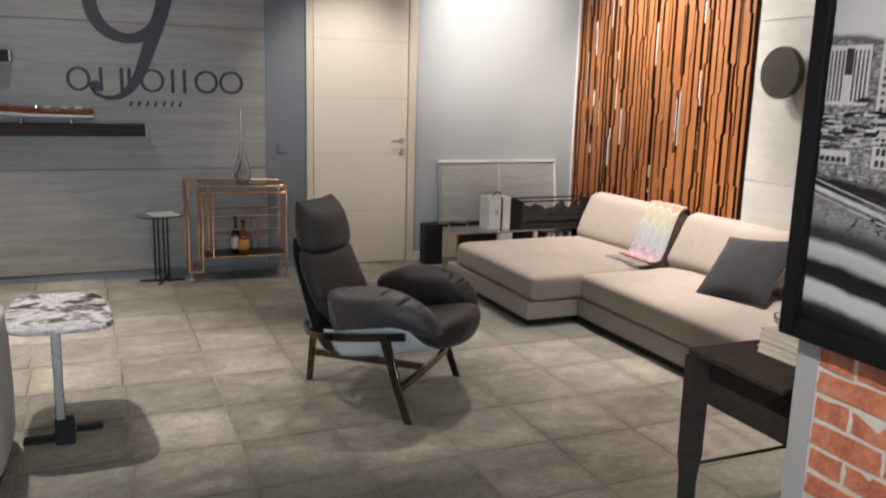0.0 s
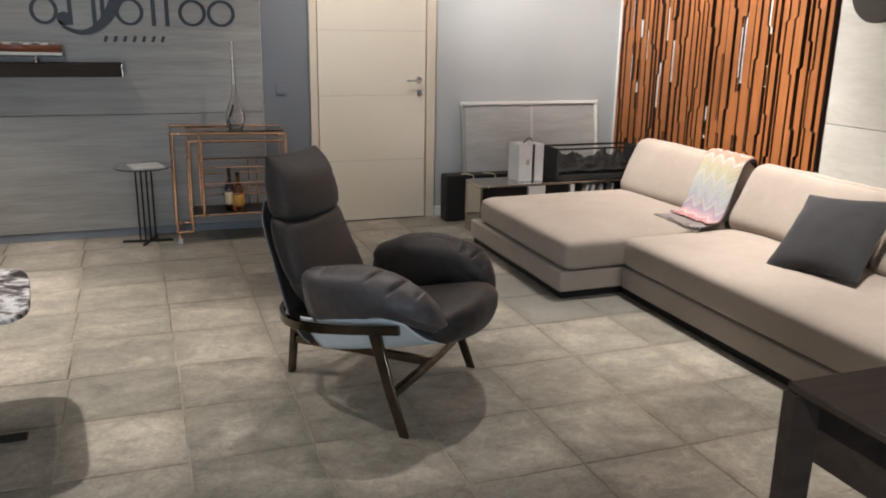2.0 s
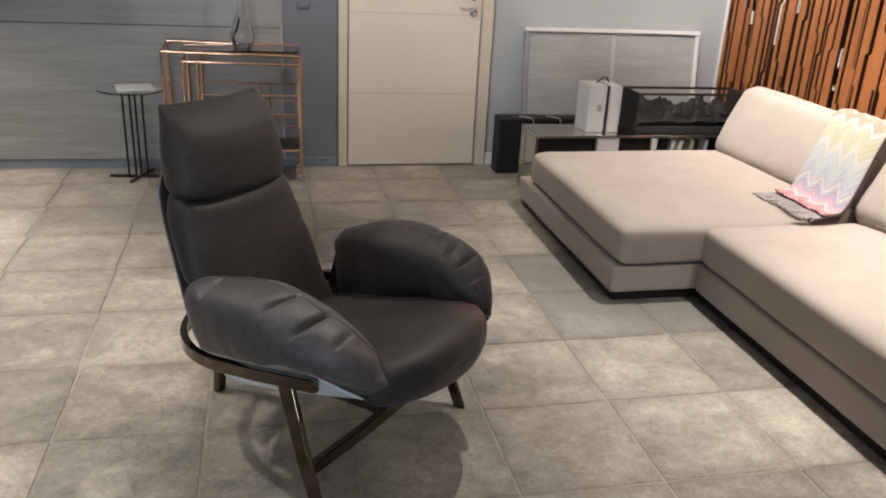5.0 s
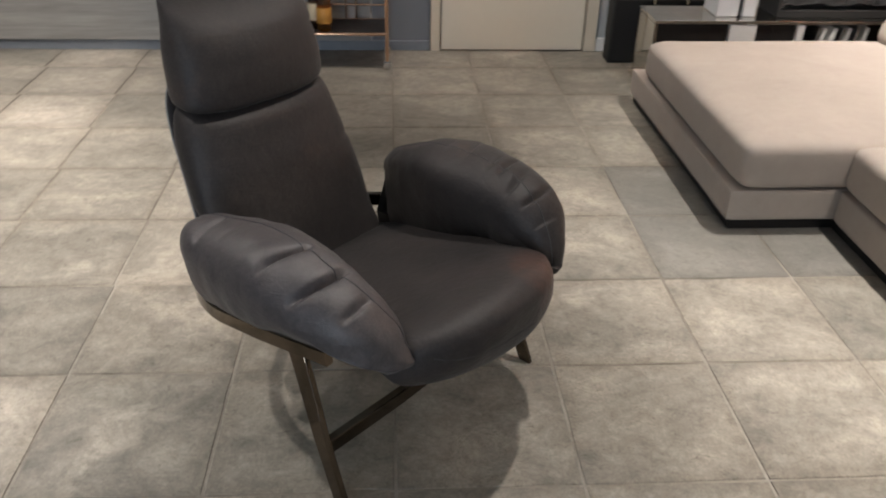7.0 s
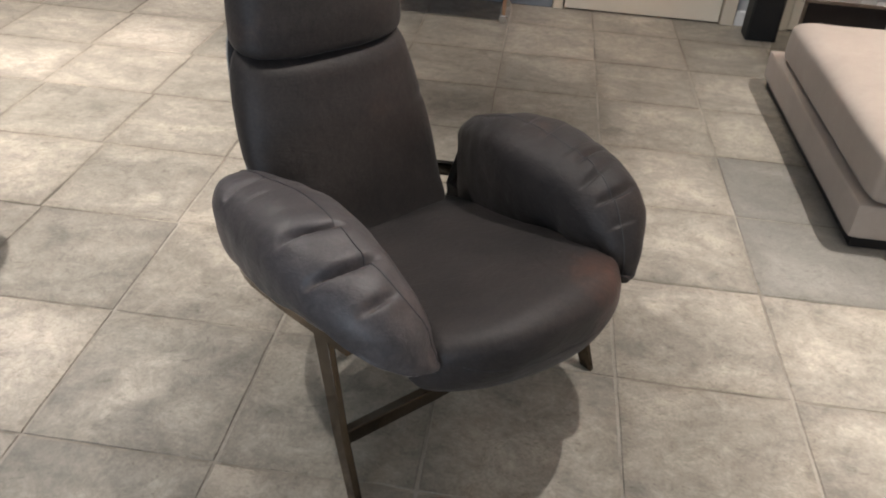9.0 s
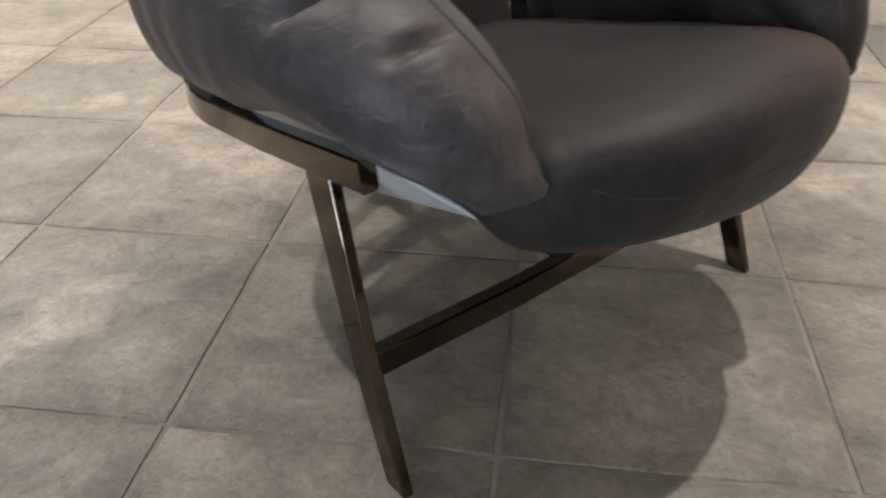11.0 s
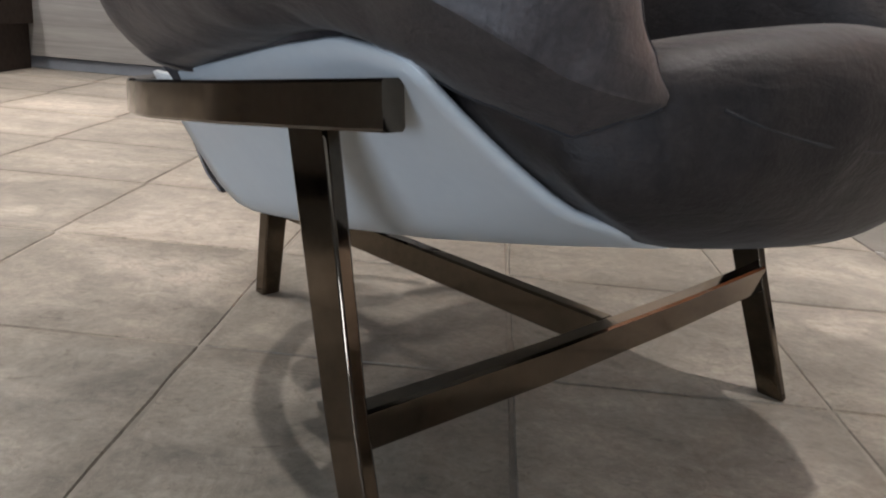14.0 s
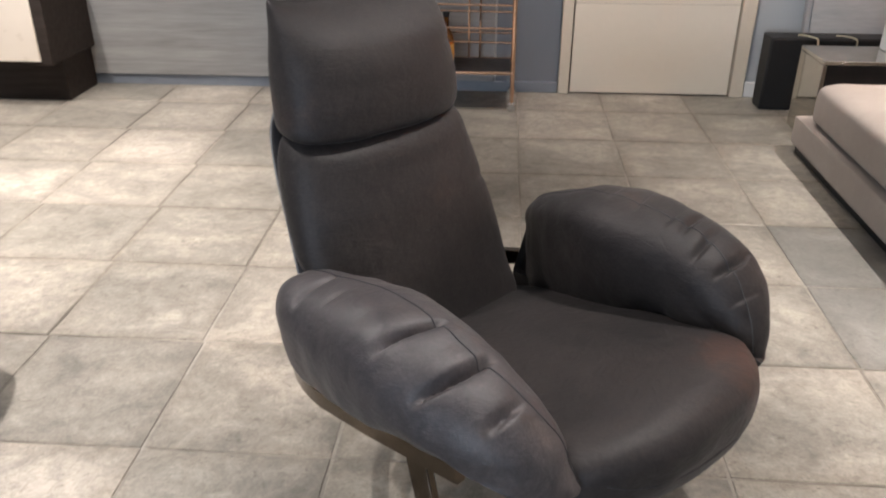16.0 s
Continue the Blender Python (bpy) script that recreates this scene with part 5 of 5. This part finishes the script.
bar_cart()
vase = thing("glass_vase", pose(1.09, 6.70, 0.7945), "slender clear glass bottle vase with a dark swirl", "vase")
part("body", lathe([(0, 0), (0.046, 0.0), (0.066, 0.030), (0.070, 0.075), (0.060, 0.13), (0.034, 0.20), (0.018, 0.27), (0.012, 0.38), (0.0105, 0.50), (0.013, 0.60), (0.010, 0.60), (0.008, 0.50), (0.009, 0.38), (0.014, 0.27), (0.028, 0.19), (0.05, 0.12), (0.060, 0.07), (0.056, 0.028), (0.04, 0.008), (0, 0.008)], 32), "glass_thick", vase)
part("swirl", tube([tuple(p) for p in smooth_path([(-0.03, -0.01, 0.012), (-0.05, -0.012, 0.06), (-0.025, -0.02, 0.12), (-0.012, -0.005, 0.17)], 6)], 0.007, 8), "black_matt", vase, "dark swirl in the glass")


def bottle(x, y, r, h, glass, lab, label):
    b = thing("bottle", pose(x, y, 0.2075), label, "bottle", "bottles on the cart")
    part("body", lathe([(0, 0), (r * 0.95, 0), (r, 0.006), (r, h * 0.55), (r * 0.8, h * 0.63), (r * 0.38, h * 0.72), (r * 0.34, h * 0.93), (r * 0.4, h * 0.94), (r * 0.4, h), (0, h)], 24), glass, b)
    part("paper_label", lathe([(r + 0.0012, h * 0.16), (r + 0.0014, h * 0.161), (r + 0.0014, h * 0.45), (r + 0.0012, h * 0.451)], 24), lab, b)
    part("cap", lathe([(r * 0.42, h * 0.92), (r * 0.43, h * 0.925), (r * 0.43, h + 0.003), (0, h + 0.004)], 18), "black", b)


bottle(1.02, 6.66, 0.036, 0.31, "bottle_dark", "label", "dark brown glass bottle with a pale label")
bottle(1.075, 6.61, 0.040, 0.285, "bottle_amber", "label_gold", "amber spirit bottle with a gold label")


# ---- small side table with rods ----
def rod_table():
    t = thing("accent_table", pose(0.44, 6.70, 0), "small table with black rods and a round glass top", "side table")
    part("glass_top", lathe([(0, 0.540), (0.19, 0.540), (0.193, 0.544), (0.19, 0.548), (0, 0.548)], 48), "glass", t, "round clear glass top")
    part("plate", shift(box(-0.105, 0.105, -0.105, 0.105, 0.549, 0.556, 0.002), pose(0.02, 0, 0, 0, 0, 14)), "white", t, "pale square plate")
    for k, (x, y) in enumerate(((-0.052, -0.02), (-0.018, 0.02), (0.018, -0.02), (0.052, 0.02))):
        part("rod", tube([(x, y, 0.012), (x, y, 0.528)], 0.0065, 8), "black", t)
    part("foot", tube([(-0.17, 0.02, 0.009), (0.17, -0.01, 0.009)], 0.009, 8), "black", t)
    part("foot", tube([(0.06, 0.14, 0.009), (-0.03, -0.12, 0.009)], 0.009, 8), "black", t)


rod_table()


# ---- media corner ----
def loudspeaker():
    s = thing("loudspeaker", pose(2.71, 6.69, 0), "long black loudspeaker box on the floor beside the door", "loudspeaker")
    part("cabinet", box(0, 0.60, 0.009, 0.135, 0, 0.375, 0.004), "black_matt", s)
    part("grille", box(0.008, 0.592, 0, 0.008, 0.012, 0.367, 0.003), "grille", s)
    for x in (0.19, 0.38):
        part("cable", tube([tuple(p) for p in smooth_path([(x - 0.04, 0.06, 0.378), (x - 0.02, 0.0, 0.388), (x + 0.03, -0.012, 0.375), (x + 0.04, -0.008, 0.345)], 6)], 0.004, 6), "cable", s, "ivory cable")


loudspeaker()


def loose_panel():
    p = thing("display_panel", pose(2.905, 6.79, 0.012, -8, 0, 0), "loose grey stone sample panel in a white frame", "panel")
    part("board", box(0.03, 1.225, -0.012, 0.010, 0, 0.905, 0.002), "slab_panel", p)
    part("top_rail", box(0.0, 1.255, -0.03, 0.016, 0.907, 0.935, 0.003), "white", p, "white top rail")
    # left rail greyed: the panel's edge shadow is put into its colour
    part("side_rail", box(0.0, 0.026, -0.022, 0.016, 0, 0.906, 0.002), "strip_grey", p)
    part("side_rail", box(1.228, 1.255, -0.022, 0.016, 0, 0.906, 0.002), "white", p)
    part("mid_rail", box(0.612, 0.638, -0.018, -0.0125, 0, 0.906, 0.001), "panel_rail", p)


loose_panel()


def media_bench():
    b = thing("media_bench", pose(0, 0, 0), "low mirrored steel media bench behind the sofa", "media bench")
    part("top", box(2.79, 4.25, 6.17, 6.48, 0.370, 0.388, 0.002), "mirror", b)
    part("end_panel", box(2.79, 2.810, 6.172, 6.478, 0.0, 0.369, 0.002), "mirror", b)
    part("end_panel", box(4.23, 4.25, 6.172, 6.478, 0.0, 0.369, 0.002), "mirror", b)
    # mirror uprights: the pale reflection is put into a grey colour
    for x0, x1 in ((3.19, 3.33), (3.55, 3.585)):
        part("upright", box(x0, x1, 6.176, 6.46, 0.0, 0.369, 0.002), "panel_rail", b, "mirror upright, its pale reflection put in the colour")
    part("back", box(2.812, 4.228, 6.462, 6.474, 0.02, 0.368, 0.001), "black_matt", b)
    part("front", box(2.812, 3.188, 6.20, 6.212, 0.012, 0.366, 0.002), "black", b, "black glossy front")
    part("front", box(3.332, 3.548, 6.20, 6.212, 0.012, 0.366, 0.002), "black", b, "black glossy front")
    part("shelf", box(3.588, 4.228, 6.19, 6.46, 0.10, 0.114, 0.001), "black", b)


media_bench()


def white_unit():
    w = thing("white_device", pose(3.13, 6.25, 0.389), "white upright box device with a black slot", "device")
    part("body", box(0, 0.115, 0, 0.19, 0, 0.285, 0.004), "white_grey", w)
    part("slot", box(0.1155, 0.137, 0.012, 0.185, 0.002, 0.28, 0.001), "black_matt", w)
    part("body_half", box(0.1375, 0.210, 0, 0.19, 0, 0.285, 0.004), "white_grey", w)
    part("cable", tube([tuple(p) for p in smooth_path([(0.08, 0.1, 0.283), (0.10, 0.08, 0.315), (0.14, 0.1, 0.32), (0.17, 0.12, 0.283)], 5)], 0.004, 6), "black", w)
    part("badge", box(0.06, 0.09, -0.0015, -0.0002, 0.13, 0.17, 0), "steel", w)


white_unit()


def rubble(x0, x1, y0, y1, z0, height, seed, bm=None):
    """A heap of broken stone with a rugged crest, closed underneath."""
    bm = bm or bmesh.new()
    nx, ny, rows = 56, 9, []
    for i in range(nx + 1):
        f = i / nx
        row = []
        for j in range(ny + 1):
            g = j / ny
            p = Vector((f * 9 + seed, g * 3.2, seed * 0.7))
            crest = math.sin(math.pi * min(1.0, max(0.0, g * 0.9 + 0.05))) ** 0.5
            ends = min(1.0, 9 * f, 9 * (1 - f)) ** 0.5
            z = height * crest * ends * (0.72 + 0.34 * noise.noise(p) + 0.22 * noise.noise(p * 3.1))
            row.append(bm.verts.new((x0 + (x1 - x0) * f + 0.008 * noise.noise(p * 2.3), y0 + (y1 - y0) * g + 0.010 * noise.noise(p * 1.9), z0 + max(z, 0.001))))
        rows.append(row)
    for p, q in zip(rows, rows[1:]):
        for j in range(ny):
            bm.faces.new((p[j], q[j], q[j + 1], p[j + 1]))
    rim = [r[0] for r in rows] + rows[-1][1:] + [r[-1] for r in reversed(rows[:-1])] + rows[0][-2:0:-1]
    bm.faces.new(rim[::-1])
    return bm


def stone_box():
    r = thing("stone_box", pose(3.45, 6.24, 0.389), "black open-fronted box filled with dark broken stone", "box")
    part("side", box(0, 0.012, 0.0, 0.24, 0, 0.245, 0.002), "black_matt", r)
    part("side", box(0.74, 0.752, 0.0, 0.24, 0, 0.245, 0.002), "black_matt", r)
    part("bottom", box(0.012, 0.74, 0.0, 0.24, 0.0, 0.036, 0.001), "black_matt", r)
    part("top_rail", box(0.012, 0.74, 0.0, 0.014, 0.231, 0.245, 0.002), "dark_wood", r)
    part("top_rail", box(0.012, 0.74, 0.226, 0.24, 0.231, 0.245, 0.002), "dark_wood", r)
    part("stones", rubble(0.016, 0.736, 0.016, 0.110, 0.0365, 0.105, 3.0), "black_matt", r, "black broken stone", False)
    part("stones", rubble(0.016, 0.736, 0.112, 0.224, 0.0365, 0.190, 8.0), "charred", r, "charcoal grey broken stone", False)


stone_box()


def disc_case(x, lean, wide, skin):
    d = thing("disc_case", pose(x, 6.19, 0.1155 + wide * 0.18, 0, lean, 0), "upright bright disc case leaning in the bench", "disc case", "disc cases")
    part("spine", box(-wide, wide, 0, 0.14, 0, 0.235, 0.001), skin, d)
    part("sleeve", box(-wide * 0.8, wide * 0.8, 0.1405, 0.15, 0.002, 0.23, 0.001), "white", d)


for x, lean, wide, skin in ((3.640, 10, 0.008, "chrome"), (3.668, 10, 0.007, "white"), (3.716, 11, 0.012, "white"), (3.772, 9, 0.007, "chrome"), (3.806, 8, 0.009, "panel_rail"), (3.850, 9, 0.007, "chrome"), (3.905, 7, 0.010, "panel_rail")):
    disc_case(x, lean, wide, skin)


# ---- sideboard on the far left ----
def sideboard():
    s = thing("sideboard", pose(0, 0, 0), "dark wall sideboard with a cream front over a recessed plinth", "sideboard")
    part("carcass", box(-2.75, -0.93, 6.44, 6.905, 0.222, 0.642, 0.004), "dark_wood", s)
    part("plinth", box(-2.70, -0.955, 6.58, 6.90, 0.0, 0.221, 0.002), "dark_wood", s)
    for x0, x1 in ((-2.72, -1.86), (-1.856, -0.985)):
        part("drawer_front", box(x0, x1, 6.426, 6.439, 0.245, 0.60, 0.003), "cream", s, "cream drawer front")


sideboard()
player = thing("black_box", pose(-1.75, 6.66, 0.643), "low black box standing on the dark sideboard", "box")
part("case", box(-0.65, 0.65, -0.16, 0.16, 0.012, 0.105, 0.004), "black_matt", player)
for px in (-0.6, 0.6):
    part("foot", lathe([(0, 0), (0.018, 0), (0.018, 0.011), (0, 0.0115)], 16, centre=(px, -0.1)), "black", player)


# ---- floor ----
def floor():
    base = tagged(part("floor", box(X0, X1, Y0, Y1 + 0.02, -0.10, -0.0026, 0), "grout"), "clay-grey tiled floor with recessed joints", "floor", kind="structure")
    rng = random.Random(11)
    half, lip = 0.2238, 0.0026

    side = [(-1 + k / 3.0, -1) for k in range(6)] + [(1, -1 + k / 3.0) for k in range(6)] + [(1 - k / 3.0, 1) for k in range(6)] + [(-1, 1 - k / 3.0) for k in range(6)]

    def tile_bm(bm, cx, cy, wob):
        lo, hi = [], []
        for sx, sy in side:
            chip = rng.uniform(0, 0.0022) * wob + (rng.uniform(0, 0.006) if rng.random() < 0.07 * wob else 0)
            jx, jy = rng.uniform(-0.0008, 0.0008), rng.uniform(-0.0008, 0.0008)
            lo.append(bm.verts.new((cx + sx * half + jx, cy + sy * half + jy, -0.006)))
            top = half - lip - chip
            hi.append(bm.verts.new((cx + max(-1, min(1, sx)) * top, cy + max(-1, min(1, sy)) * top, 0.0)))
        n = len(side)
        for k in range(n):
            bm.faces.new((lo[k], lo[(k + 1) % n], hi[(k + 1) % n], hi[k]))
        bm.faces.new(hi)

    kinds = []
    for k in range(10):
        bm = bmesh.new()
        tile_bm(bm, 0, 0, 1)
        kinds.append(mesh_of("tile", bm, "tile", False))
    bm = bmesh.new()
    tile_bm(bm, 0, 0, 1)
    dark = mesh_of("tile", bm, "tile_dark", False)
    rest = bmesh.new()
    for i in range(-13, 9):
        for j in range(-17, 8):
            cx, cy = 1.0 + 0.45 * (i + 0.5), 3.9 + 0.45 * (j + 0.5)
            if cx < X0 or cx > X1 or cy < Y0 or cy > Y1:
                continue
            if -6 <= i <= 7 and -7 <= j <= 6:
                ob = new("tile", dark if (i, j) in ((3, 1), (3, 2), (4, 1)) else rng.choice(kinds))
                # the rows of the west side were laid a little apart towards the back wall
                fan = 0.035 * max(0.0, cy - 4.0) if cx < 1.0 else 0.0
                ob.location = (cx - (1.0 - cx) * fan, cy, rng.uniform(-0.0006, 0.0004))
                ob.scale = (1 + fan, 1, 1)
                ob.rotation_euler = (0, 0, rng.choice((0, math.pi)))
                ob.parent = base
            else:
                tile_bm(rest, cx, cy, 0.5)
    far = part("far_tiles", rest, "tile", base, "", False)
    far["kind"] = "stuff"


floor()
